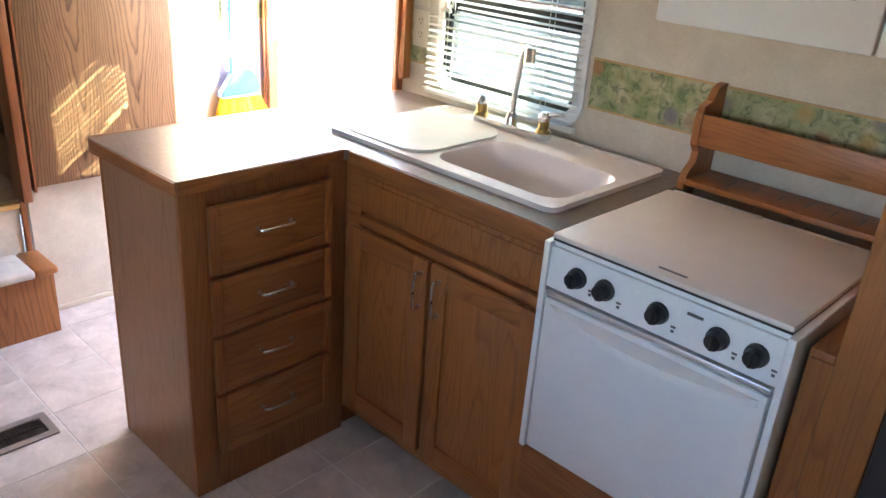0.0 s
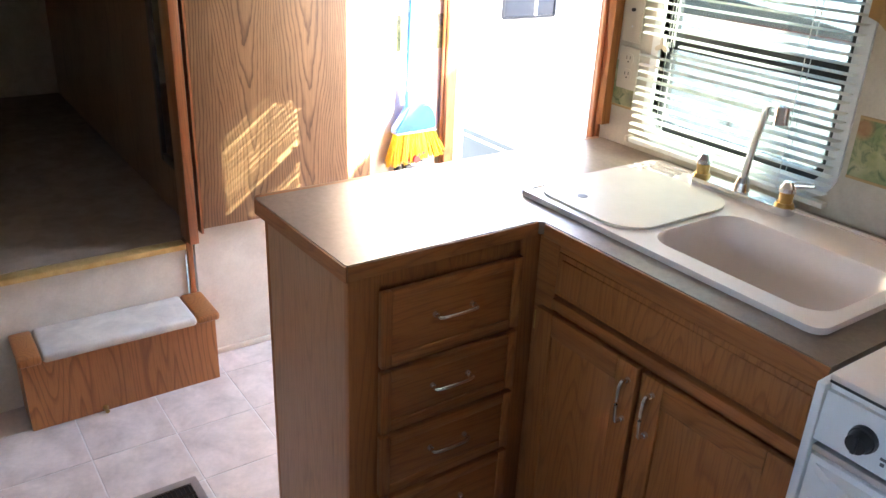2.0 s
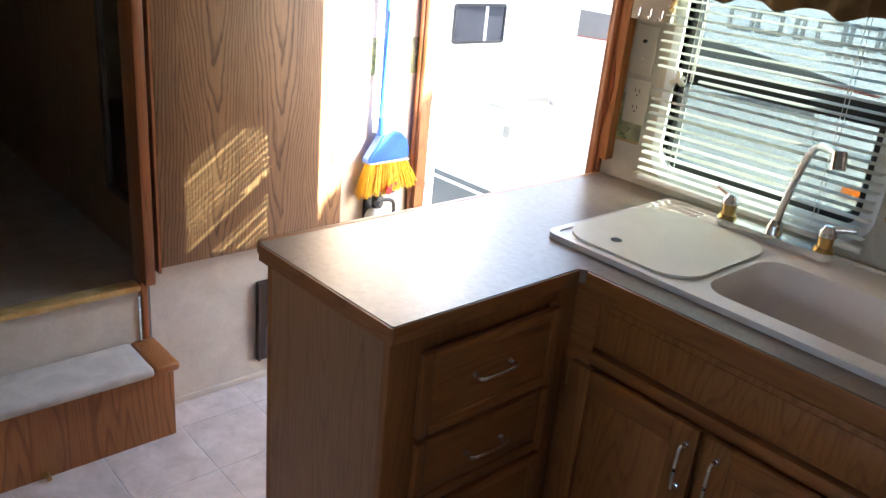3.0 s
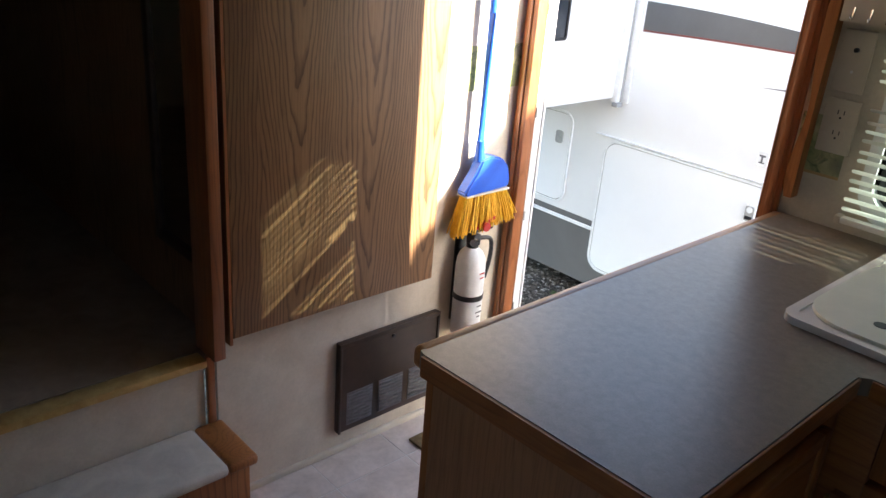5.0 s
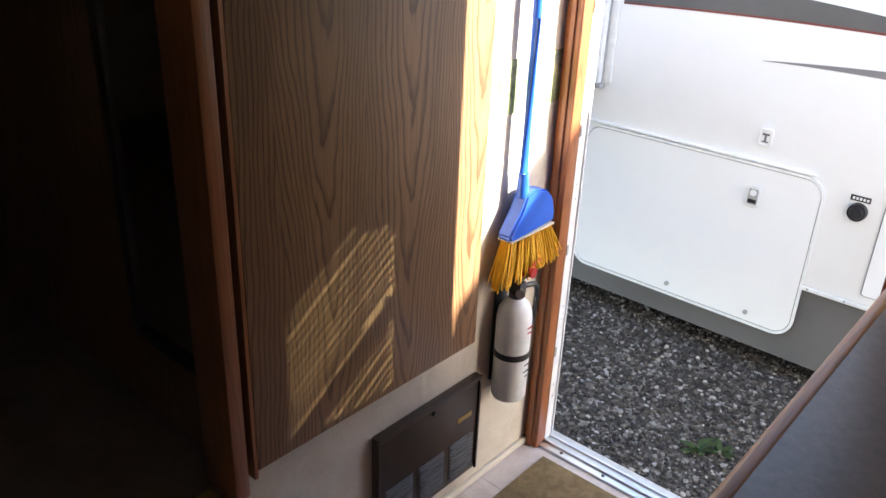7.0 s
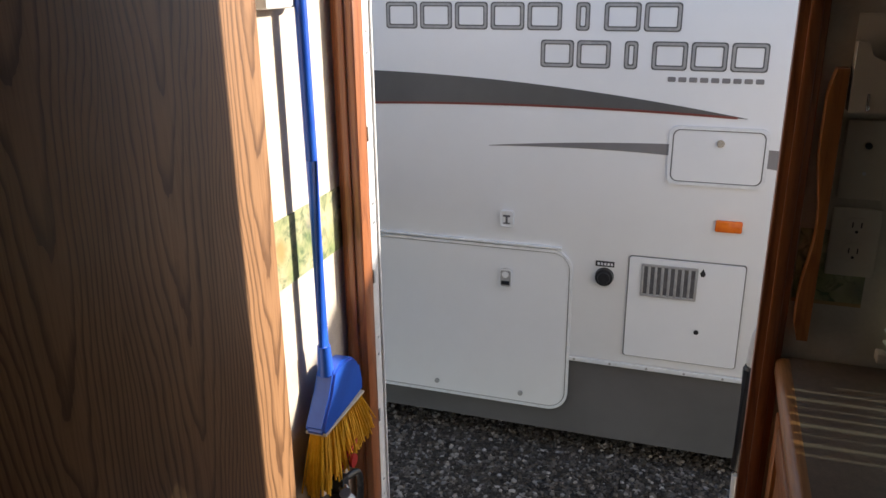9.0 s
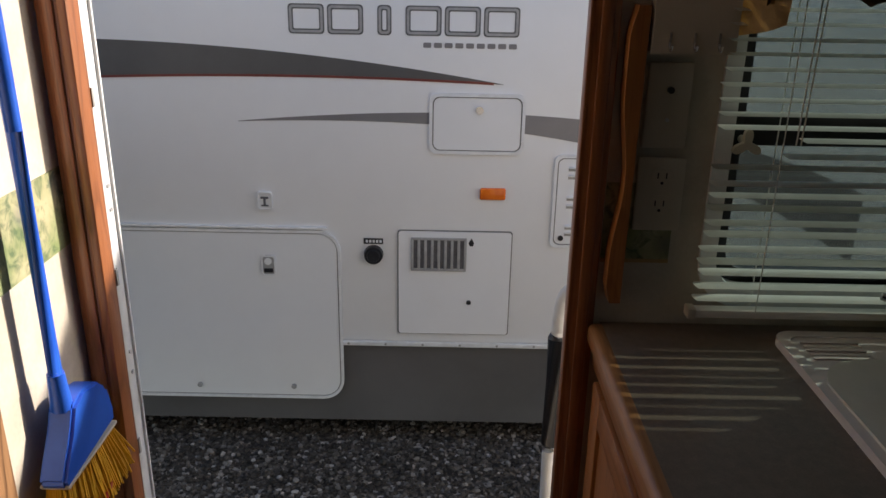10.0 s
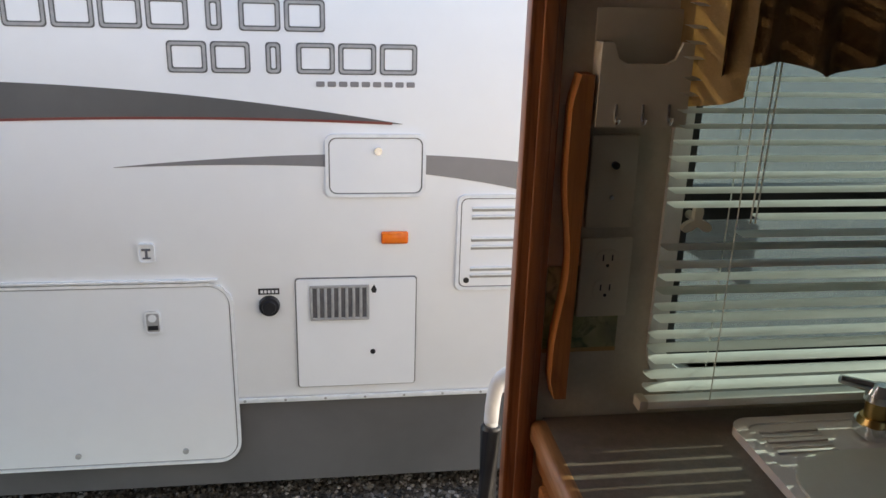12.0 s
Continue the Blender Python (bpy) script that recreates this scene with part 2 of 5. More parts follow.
GLASS = tinted_pane("tinted_window_glass", (0.46, 0.52, 0.5))
MIRROR = brushed("mirror_glass", (0.75, 0.78, 0.76), 0.02)
DARK_GLASS = mottled("tinted_glass", (0.02, 0.025, 0.035), (0.03, 0.035, 0.045), 3, 0.05)


# ---- building helpers ----
def box(bm, x0, x1, y0, y1, z0, z1, bevel=0.0, segments=2):
    """A box between those bounds, its edges rounded by bevel."""
    m = Matrix.LocRotScale(((x0 + x1) / 2, (y0 + y1) / 2, (z0 + z1) / 2), None, (x1 - x0, y1 - y0, z1 - z0))
    verts = bmesh.ops.create_cube(bm, size=1, matrix=m)["verts"]
    if bevel:
        edges = list({e for v in verts for e in v.link_edges})
        bmesh.ops.bevel(bm, geom=edges, offset=bevel, segments=segments, affect="EDGES", profile=0.5)
    return bm


def boxes(*rows):
    bm = bmesh.new()
    for r in rows:
        box(bm, *r)
    return bm


def rod(bm, a, b, r0, r1=None, sides=16):
    a, b = Vector(a), Vector(b)
    m = Matrix.Translation((a + b) / 2) @ (b - a).to_track_quat("Z", "Y").to_matrix().to_4x4()
    bmesh.ops.create_cone(bm, cap_ends=True, segments=sides, radius1=r0, radius2=r0 if r1 is None else r1, depth=(b - a).length, matrix=m)
    return bm


def tube(bm, points, radius, sides=12):
    """A round tube through the points."""
    pts = [Vector(p) for p in points]
    rings = []
    for i, p in enumerate(pts):
        way = (pts[min(i + 1, len(pts) - 1)] - pts[max(i - 1, 0)]).normalized()
        q = way.to_track_quat("Z", "Y")
        r = radius[i] if isinstance(radius, (list, tuple)) else radius
        rings.append([bm.verts.new(p + q @ Vector((r * math.cos(a), r * math.sin(a), 0))) for a in (2 * math.pi * k / sides for k in range(sides))])
    for u, v in zip(rings, rings[1:]):
        for k in range(sides):
            bm.faces.new((u[k], u[(k + 1) % sides], v[(k + 1) % sides], v[k]))
    bm.faces.new(rings[0][::-1])
    bm.faces.new(rings[-1])
    return bm


def smooth_path(points, steps=6):
    """A Catmull-Rom curve through the points."""
    p = [Vector(q) for q in points]
    p = [p[0] * 2 - p[1]] + p + [p[-1] * 2 - p[-2]]
    out = []
    for a, b, c, d in zip(p, p[1:], p[2:], p[3:]):
        for k in range(steps):
            t = k / steps
            out.append(0.5 * (2 * b + (c - a) * t + (2 * a - 5 * b + 4 * c - d) * t * t + (3 * b - a - 3 * c + d) * t ** 3))
    return out + [p[-2]]


def slab(bm, outline, depth):
    """A solid from a closed outline of points, pushed by the vector depth."""
    depth = Vector(depth)
    a = [bm.verts.new(p) for p in outline]
    b = [bm.verts.new(Vector(p) + depth) for p in outline]
    bm.faces.new(a)
    bm.faces.new(b[::-1])
    for i in range(len(a)):
        j = (i + 1) % len(a)
        bm.faces.new((a[j], a[i], b[i], b[j]))
    bmesh.ops.recalc_face_normals(bm, faces=bm.faces[:])
    return bm


def rounded(u0, u1, v0, v1, r, steps=6):
    """The outline of a rounded rectangle in two coordinates."""
    out = []
    for cu, cv, start in ((u1 - r, v1 - r, 0), (u0 + r, v1 - r, 90), (u0 + r, v0 + r, 180), (u1 - r, v0 + r, 270)):
        for k in range(steps + 1):
            a = radians(start + 90 * k / steps)
            out.append((cu + r * math.cos(a), cv + r * math.sin(a)))
    return out


def ring(bm, outer, inner, place, depth):
    """A flat frame between two outlines with as many points; place() puts a pair of coordinates in space."""
    depth = Vector(depth)
    o, i = [Vector(place(*p)) for p in outer], [Vector(place(*p)) for p in inner]
    rows = [[bm.verts.new(p) for p in r] for r in (o, i, [p + depth for p in i], [p + depth for p in o])]
    n = len(outer)
    for r, s in ((0, 1), (1, 2), (2, 3), (3, 0)):
        for k in range(n):
            bm.faces.new((rows[r][k], rows[r][(k + 1) % n], rows[s][(k + 1) % n], rows[s][k]))
    bmesh.ops.recalc_face_normals(bm, faces=bm.faces[:])
    return bm


def mesh_object(name, bm, material, smooth=True):
    data = bpy.data.meshes.new(name)
    bm.normal_update()
    if smooth:
        for e in bm.edges:
            e.smooth = len(e.link_faces) == 2 and e.calc_face_angle(0) < 0.6
        for f in bm.faces:
            f.smooth = True
    bm.to_mesh(data)
    bm.free()
    data.materials.append(material)
    return new(name, data)


def part(name, bm, material, parent, label=""):
    ob = mesh_object(name, bm, material)
    ob.parent = parent
    base = parent.matrix_basis
    if parent.parent:
        base = parent.parent.matrix_basis
    if parent.type == "EMPTY":
        ob.matrix_parent_inverse = base.inverted()
    if label:
        tagged(ob, label)
    return ob


def thing(name, base, label, category, group="", kind=""):
    ob = new(name)
    ob.empty_display_size = 0.05
    ob.matrix_basis = Matrix.Translation(base)
    return tagged(ob, label, category, group, kind)


def setting(name, bm, material, label, category):
    return tagged(mesh_object(name, bm, material), label, category, kind="structure")


# ---- plan ----
WALL_Y = 2.0            # inner face of the door and sink wall
OUT_Y = 2.05            # its outer face
DOOR_L, DOOR_R = -2.148, -1.388
JAMB_R = DOOR_R + 0.026   # recessed outer jamb
WEST = -2.19            # furnace wall
SOUTH, EAST, ROOF = -0.65, 1.7, 2.03
DECK = 0.455            # raised bedroom floor
GROUND = -0.76

# ---- structure ----
floor = setting("floor", boxes((WEST, EAST, SOUTH, OUT_Y, -0.09, -0.0015)), GROUT, "pale joint bed under marbled vinyl floor tiles", "floor")
ceiling = setting("ceiling", boxes((-4.6, EAST + 0.06, SOUTH - 0.06, OUT_Y, ROOF, ROOF + 0.06)), CEILING, "plain off-white trailer ceiling", "ceiling")
WIN = (-1.16, -0.625, 0.985, 1.66)  # window opening
setting("wall_north", boxes(
    (-4.6, DOOR_L, WALL_Y, OUT_Y, -0.09, ROOF), (DOOR_L, JAMB_R + 0.004, WALL_Y, OUT_Y, 1.95, ROOF), (JAMB_R + 0.004, WIN[0], WALL_Y, OUT_Y, -0.09, ROOF),
    (WIN[0], WIN[1], WALL_Y, OUT_Y, -0.09, WIN[2]), (WIN[0], WIN[1], WALL_Y, OUT_Y, WIN[3], ROOF), (WIN[1], EAST + 0.06, WALL_Y, OUT_Y, -0.09, ROOF)),
    WALLPAPER, "beige mottled vinyl wall with doorway and window", "wall")
setting("wall_east", boxes((EAST, EAST + 0.06, SOUTH, WALL_Y, -0.09, ROOF)), WALLPAPER, "beige mottled vinyl wall", "wall")
# Out of view; the opening is added to let fill light in.
setting("wall_south", boxes((-4.6, -0.1, SOUTH - 0.06, SOUTH, -0.09, ROOF), (0.45, EAST + 0.06, SOUTH - 0.06, SOUTH, -0.09, ROOF),
                            (-0.1, 0.45, SOUTH - 0.06, SOUTH, -0.09, 1.22), (-0.1, 0.45, SOUTH - 0.06, SOUTH, 1.6, ROOF)), WALLPAPER, "beige mottled vinyl wall with an unseen opening for fill light", "wall")
setting("wall_west", boxes((WEST - 0.04, WEST, 1.0, WALL_Y - 0.002, -0.09, ROOF - 0.002), (WEST - 0.04, WEST, SOUTH + 0.002, 0.965, -0.09, DECK - 0.02),
                           (WEST - 0.04, WEST, SOUTH + 0.002, 0.2, DECK - 0.02, ROOF - 0.002), (WEST - 0.04, WEST, 0.2, 1.0, 1.9, ROOF - 0.002)),
        WALLPAPER, "beige mottled vinyl wall with an opening to the raised bedroom", "wall")
setting("wall_hallway", boxes((-4.55, WEST - 0.042, 1.03, 1.07, DECK, ROOF - 0.002)), OAK_BEDROOM, "oak-panelled wall beside the raised bedroom", "wall")
setting("wall_bedroom", boxes((-4.6, -4.55, SOUTH, WALL_Y - 0.002, -0.09, ROOF - 0.002)), WALLPAPER, "far vinyl-covered wall of the raised bedroom", "wall")
setting("bedroom_floor", boxes((-4.55, WEST - 0.042, SOUTH, 1.03, DECK - 0.06, DECK)), BROWN_CARPET, "brown carpeted raised bedroom floor", "floor")


def border(name, bounds):
    setting(name, boxes(bounds), BORDER, "green wallpaper border with fruit and leaves", "border")


border("trim_border", (DOOR_R + 0.045, -1.235, WALL_Y - 0.0025, WALL_Y + 0.001, 1.03, 1.155))
border("trim_border_stove", (-0.575, 0.9, WALL_Y - 0.0025, WALL_Y + 0.001, 1.03, 1.16))
border("trim_border_entry", (WEST - 0.001, WEST + 0.0025, 1.655, WALL_Y - 0.003, 1.04, 1.165))
setting("trim_border_edge", boxes((-0.575, 0.9, WALL_Y - 0.004, WALL_Y + 0.001, 1.16, 1.166), (-0.575, 0.9, WALL_Y - 0.004, WALL_Y + 0.001, 1.024, 1.03),
                                  (DOOR_R + 0.045, -1.235, WALL_Y - 0.004, WALL_Y + 0.001, 1.024, 1.03)), LINING, "thin tan edging line of the border", "border")
setting("baseboard", boxes((WEST, WEST + 0.012, 1.01, 1.99, 0.0, 0.022, 0.004)), ALMOND, "narrow almond cove strip along the furnace wall", "baseboard")


# ---- entry door frame ----
def casing_profile(bm, x0, x1, y_face, z0, z1):
    """Moulded door casing: a flat with a raised bead."""
    box(bm, x0, x1, y_face - 0.012, y_face, z0, z1, 0.003)
    box(bm, x0 + (x1 - x0) * 0.3, x0 + (x1 - x0) * 0.75, y_face - 0.018, y_face - 0.0115, z0, z1, 0.003)
    return bm


frame_door = thing("door_frame", (DOOR_L, WALL_Y, 0), "stained oak casing and aluminium jambs of open entry door", "door frame", kind="structure")
part("casing", casing_profile(bmesh.new(), WEST + 0.004, DOOR_L, WALL_Y, 0.0, 1.98), CASING, frame_door, "reddish stained oak casing")
part("casing", casing_profile(bmesh.new(), DOOR_R, DOOR_R + 0.042, WALL_Y, 0.0, 1.98), CASING, frame_door, "reddish stained oak casing")
part("jamb_liner", boxes((DOOR_L - 0.006, DOOR_L + 0.009, WALL_Y - 0.013, WALL_Y + 0.03, 0.0, 1.95, 0.003)), CASING, frame_door)
part("jamb_liner", boxes((DOOR_R - 0.003, DOOR_R + 0.006, WALL_Y - 0.012, WALL_Y + 0.014, 0.0, 1.95, 0.002)), CASING, frame_door)
part("jamb", boxes((DOOR_L - 0.004, DOOR_L + 0.008, WALL_Y + 0.031, OUT_Y + 0.024, 0.0, 1.95, 0.002), (DOOR_L + 0.0, DOOR_L + 0.013, OUT_Y + 0.01, OUT_Y + 0.016, 0.0, 1.95, 0.002),
                   (DOOR_L - 0.035, DOOR_L + 0.004, OUT_Y + 0.001, OUT_Y + 0.007, -0.02, 1.97, 0.002)), WHITE_METAL, frame_door, "white aluminium jamb with stop ridges")
part("jamb", boxes((JAMB_R - 0.003, JAMB_R + 0.008, WALL_Y + 0.001, OUT_Y + 0.004, 0.0, 1.95, 0.002)), WHITE_METAL, frame_door, "white aluminium jamb")
for z in (0.16, 0.2, 0.42, 0.46, 0.78, 0.82, 1.08, 1.12, 1.42, 1.46):
    part("screw", rod(bmesh.new(), (DOOR_L + 0.007, OUT_Y - 0.004, z), (DOOR_L + 0.0105, OUT_Y - 0.004, z), 0.004, sides=8), ALU, frame_door)
for z in (0.3, 0.62, 0.95, 1.25):
    part("strike_plate", boxes((DOOR_L + 0.0075, DOOR_L + 0.0105, OUT_Y - 0.02, OUT_Y - 0.012, z, z + 0.03, 0.001)), SEAL, frame_door)
part("threshold", boxes((DOOR_L, DOOR_R, WALL_Y + 0.0, OUT_Y + 0.04, -0.005, 0.008, 0.003), (DOOR_L, DOOR_R, WALL_Y + 0.022, WALL_Y + 0.03, 0.006, 0.016, 0.002),
                        (DOOR_L, DOOR_R, OUT_Y + 0.005, OUT_Y + 0.014, 0.006, 0.014, 0.002)), ALU, frame_door, "worn aluminium threshold")
for k in range(5):
    x = DOOR_L + 0.08 + k * 0.14
    part("screw", rod(bmesh.new(), (x, WALL_Y + 0.012, 0.007), (x, WALL_Y + 0.012, 0.0105), 0.005, sides=8), BLACK, frame_door)
part("head", boxes((DOOR_L, JAMB_R, WALL_Y + 0.001, OUT_Y + 0.03, 1.935, 1.949)), WHITE_METAL, frame_door)

# ---- grab handle outside the doorway ----
grab = thing("grab_handle", (-1.4, OUT_Y, 0.2), "white tubular grab handle with black foam grip", "handle")
path = smooth_path([(-1.333, OUT_Y + 0.005, 0.955), (-1.356, OUT_Y + 0.075, 0.925), (-1.375, OUT_Y + 0.1, 0.87), (-1.378, OUT_Y + 0.1, 0.7), (-1.378, OUT_Y + 0.1, 0.5), (-1.372, OUT_Y + 0.1, 0.36), (-1.348, OUT_Y + 0.05, 0.27), (-1.328, OUT_Y + 0.005, 0.25)])
part("tube", tube(bmesh.new(), path, 0.0125), WHITE_METAL, grab)
part("grip", tube(bmesh.new(), [(-1.377, OUT_Y + 0.1, 0.815), (-1.378, OUT_Y + 0.1, 0.81), (-1.378, OUT_Y + 0.1, 0.58), (-1.378, OUT_Y + 0.1, 0.575)], [0.015, 0.0175, 0.0175, 0.015]), BLACK, grab, "black foam grip")
for z in (0.955, 0.25):
    part("flange", boxes((-1.353, -1.313, OUT_Y, OUT_Y + 0.012, z - 0.03, z + 0.03, 0.004)), BLACK, grab, "dark mounting flange")

# ---- scalloped board beside the doorway ----
outline = []
for k in range(33):
    v = k / 32
    dip = 0.5 - 0.5 * math.cos(2 * math.pi * min(max((v - 0.14) / 0.6, 0), 1))
    x = -1.336 + 0.013 * dip + 0.008 * (max(0.0, 0.06 - v) + max(0.0, v - 0.92)) / 0.07
    outline.append((x, WALL_Y - 0.034, 0.965 + 0.455 * v))
board = mesh_object("trim_board", slab(bmesh.new(), outline + [(-1.31, WALL_Y - 0.034, 1.42), (-1.312, WALL_Y - 0.034, 0.965)], (0, 0.033, 0)), OAK, False)
tagged(board, "orange oak scalloped trim board beside the doorway", "trim", kind="structure")

# ---- window ----
window = thing("window_1", ((WIN[0] + WIN[1]) / 2, WALL_Y, WIN[2]), "sliding window in white rounded frame behind mini blind", "window", kind="structure")
place_in = lambda u, v: (u, WALL_Y - 0.008, v)
part("window_frame", ring(bmesh.new(), rounded(WIN[0] - 0.026, WIN[1] + 0.035, WIN[2] - 0.035, WIN[3] + 0.035, 0.075), rounded(WIN[0], WIN[1], WIN[2], WIN[3], 0.05), place_in, (0, 0.07, 0)), WHITE_METAL, window, "white rounded window frame")
part("window_sash", ring(bmesh.new(), rounded(WIN[0] - 0.01, WIN[1] + 0.01, WIN[2] - 0.01, WIN[3] + 0.01, 0.05), rounded(WIN[0] + 0.022, WIN[1] - 0.022, WIN[2] + 0.022, WIN[3] - 0.022, 0.035), lambda u, v: (u, WALL_Y + 0.018, v), (0, 0.025, 0)), BLACK, window, "black inner sash")
part("window_bar", boxes((WIN[0], WIN[1], WALL_Y + 0.02, WALL_Y + 0.04, 1.212, 1.262, 0.003)), BLACK, window)
pane = part("pane", boxes((WIN[0], WIN[1], WALL_Y + 0.028, WALL_Y + 0.032, WIN[2], WIN[3])), GLASS, window)
crank = part("crank", rod(bmesh.new(), (-1.142, WALL_Y + 0.01, 1.225), (-1.142, WALL_Y - 0.012, 1.225), 0.006), ALMOND, window, "almond three-lobed crank knob")
bm = bmesh.new()
lobes = [(-1.142 + (0.007 + 0.017 * (0.5 + 0.5 * math.cos(3 * a)) ** 1.5) * math.sin(a), WALL_Y - 0.012, 1.222 + (0.007 + 0.017 * (0.5 + 0.5 * math.cos(3 * a)) ** 1.5) * math.cos(a)) for a in (math.pi + 2 * math.pi * k / 48 for k in range(48))]
part("crank_knob", slab(bm, lobes, (0, -0.009, 0)), ALMOND, crank)

# ---- mini blind ----
blind = thing("window_blind", (-0.9, 1.96, 0.965), "off-white aluminium mini blind with some bent slats", "blind")
BL, BR, BY = -1.198, -0.59, 1.966
part("head_rail", boxes((BL, BR, BY - 0.013, BY + 0.013, 1.6, 1.626, 0.003)), BLIND, blind)
part("bottom_rail", boxes((BL - 0.004, BR, BY - 0.011, BY + 0.011, 0.947, 0.961, 0.003)), BLIND, blind)
part("end_cap", boxes((BL - 0.008, BL + 0.006, BY - 0.013, BY + 0.013, 0.945, 0.963, 0.003)), ALMOND, blind)


def slat_mesh(x0, x1, tilt):
    """One curved slat with clipped ends."""
    bm = bmesh.new()
    rows = []
    for k in range(5):
        u = (k / 4 - 0.5) * 0.025
        crown = 0.0022 * (1 - (k / 2 - 1) ** 2)
        inset = 0.006 * abs(k / 2 - 1) ** 2
        y, z = u * math.cos(tilt) - crown * math.sin(tilt), u * math.sin(tilt) + crown * math.cos(tilt)
        rows.append([bm.verts.new((x, y, z)) for x in (x0 + inset, (x0 * 2 + x1) / 3, (x0 + 2 * x1) / 3, x1 - inset)])
    top = []
    for a, b in zip(rows, rows[1:]):
        for i in range(3):
            top.append(bm.faces.new((a[i], a[i + 1], b[i + 1], b[i])))
    bmesh.ops.solidify(bm, geom=top, thickness=0.0005)
    return bm


TILT = radians(6)
whole = None
rng = random.Random(4)
for k in range(30):
    z = 0.979 + 0.021 * k
    if k in (11, 12):
        ob = part("slat", slat_mesh(-1.075 if k == 12 else -1.095, BR, TILT), BLIND, blind, "broken short slat")
    elif whole is None:
        ob = part("slat", slat_mesh(BL, BR, TILT), BLIND, blind)
        whole = ob.data
    else:
        ob = new("slat", whole)
        ob.parent, ob.matrix_parent_inverse = blind, blind.matrix_basis.inverted()
    ob.matrix_basis = pose(rng.uniform(-0.003, 0.003), BY, z, rng.uniform(-1.6, 1.6), rng.uniform(-0.15, 0.15), 0)
for x in (-1.1, -0.71):
    for dy in (-0.0125, 0.0125):
        part("ladder_cord", rod(bmesh.new(), (x, BY + dy, 0.955), (x, BY + dy, 1.6), 0.0009, sides=6), BLIND, blind)
for dx in (0.0, 0.007):
    part("pull_cord", rod(bmesh.new(), (-1.085 + dx, BY - 0.02, 1.23), (-1.08 + dx, BY - 0.018, 1.6), 0.0012, sides=6), BLIND, blind)


# ---- valance ----
def cloth(x0, x1, z0, z1, y, waves, depth, drop):
    """A gathered strip of cloth with a scalloped lower edge."""
    bm = bmesh.new()
    nx, nz = 90, 8
    grid = []
    for j in range(nz + 1):
        v = j / nz
        row = []
        for i in range(nx + 1):
            u = i / nx
            fold = math.sin(u * waves * 2 * math.pi + 0.8 * math.sin(u * 9)) * depth * (0.5 + 0.5 * (1 - v))
            low = z0 + drop * abs(math.sin(u * waves * math.pi * 0.5))
            row.append(bm.verts.new((x0 + (x1 - x0) * u, y + fold, low + (z1 - low) * v)))
        grid.append(row)
    faces = [bm.faces.new((grid[j][i], grid[j][i + 1], grid[j + 1][i + 1], grid[j + 1][i])) for j in range(nz) for i in range(nx)]
    bmesh.ops.solidify(bm, geom=faces, thickness=0.003)
    return bm


valance = thing("valance", (-0.9, 1.92, 1.43), "gathered brown fabric valance with tan side drop", "valance")
part("front_cloth", cloth(-1.17, -0.53, 1.425, 1.68, 1.915, 9, 0.012, 0.018), FABRIC, valance)
bm = bmesh.new()
grid = [[bm.verts.new((-1.2 + 0.055 * u + 0.006 * math.sin(5 * v), 1.99 - 0.095 * u + 0.01 * math.sin(7 * u + 3 * v), 1.372 + 0.055 * (1 - u) * 0 + 0.03 * u + (1.68 - 1.372) * v * (1 - 0.1 * u))) for u in (i / 10 for i in range(11))] for v in (j / 8 for j in range(9))]
faces = [bm.faces.new((grid[j][i], grid[j][i + 1], grid[j + 1][i + 1], grid[j + 1][i])) for j in range(8) for i in range(10)]
bmesh.ops.solidify(bm, geom=faces, thickness=0.003)
part("side_drop", bm, LINING, valance, "tan lining at the side")
bm = bmesh.new()
grid = [[bm.verts.new((-0.57 + 0.05 * u, 1.915 + 0.075 * u + 0.008 * math.sin(8 * u), 1.33 + 0.05 * (1 - u) + (1.68 - 1.36) * v)) for u in (i / 10 for i in range(11))] for v in (j / 8 for j in range(9))]
faces = [bm.faces.new((grid[j][i], grid[j][i + 1], grid[j + 1][i + 1], grid[j + 1][i])) for j in range(8) for i in range(10)]
bmesh.ops.solidify(bm, geom=faces, thickness=0.003)
part("side_drop", bm, LINING, valance, "tan lining at the side")
part("mounting_board", boxes((-1.2, -0.53, 1.9, WALL_Y, 1.68, 1.7)), OAK_ACROSS, valance)


# ---- wall plates ----
def plate(name, x0, x1, z0, z1, label, category):
    ob = thing(name, ((x0 + x1) / 2, WALL_Y, z0), label, category)
    part("cover", boxes((x0, x1, WALL_Y - 0.009, WALL_Y - 0.002, z0, z1, 0.003)), ALMOND, ob)
    return ob


outlet = plate("wall_outlet", -1.299, -1.226, 1.08, 1.197, "almond duplex wall outlet above the countertop", "outlet")
for z in (1.122, 1.166):
    face = part("socket_face", slab(bmesh.new(), [(u, WALL_Y - 0.0088, v) for u, v in rounded(-1.278, -1.244, z - 0.0155, z + 0.0155, 0.011)], (0, -0.002, 0)), ALMOND, outlet)
    for dx in (-0.007, 0.006):
        part("slot", boxes((-1.261 + dx - 0.001, -1.261 + dx + 0.001, WALL_Y - 0.0114, WALL_Y - 0.0104, z - 0.001, z + 0.008)), BLACK, face)
    part("slot", rod(bmesh.new(), (-1.261, WALL_Y - 0.0104, z - 0.008), (-1.261, WALL_Y - 0.0114, z - 0.008), 0.0025, sides=8), BLACK, face)
jack = plate("jack_plate", -1.298, -1.232, 1.212, 1.34, "almond wall plate with black antenna jack", "wall plate")
part("jack", rod(bmesh.new(), (-1.264, WALL_Y - 0.009, 1.3), (-1.264, WALL_Y - 0.016, 1.3), 0.005), BLACK, jack)
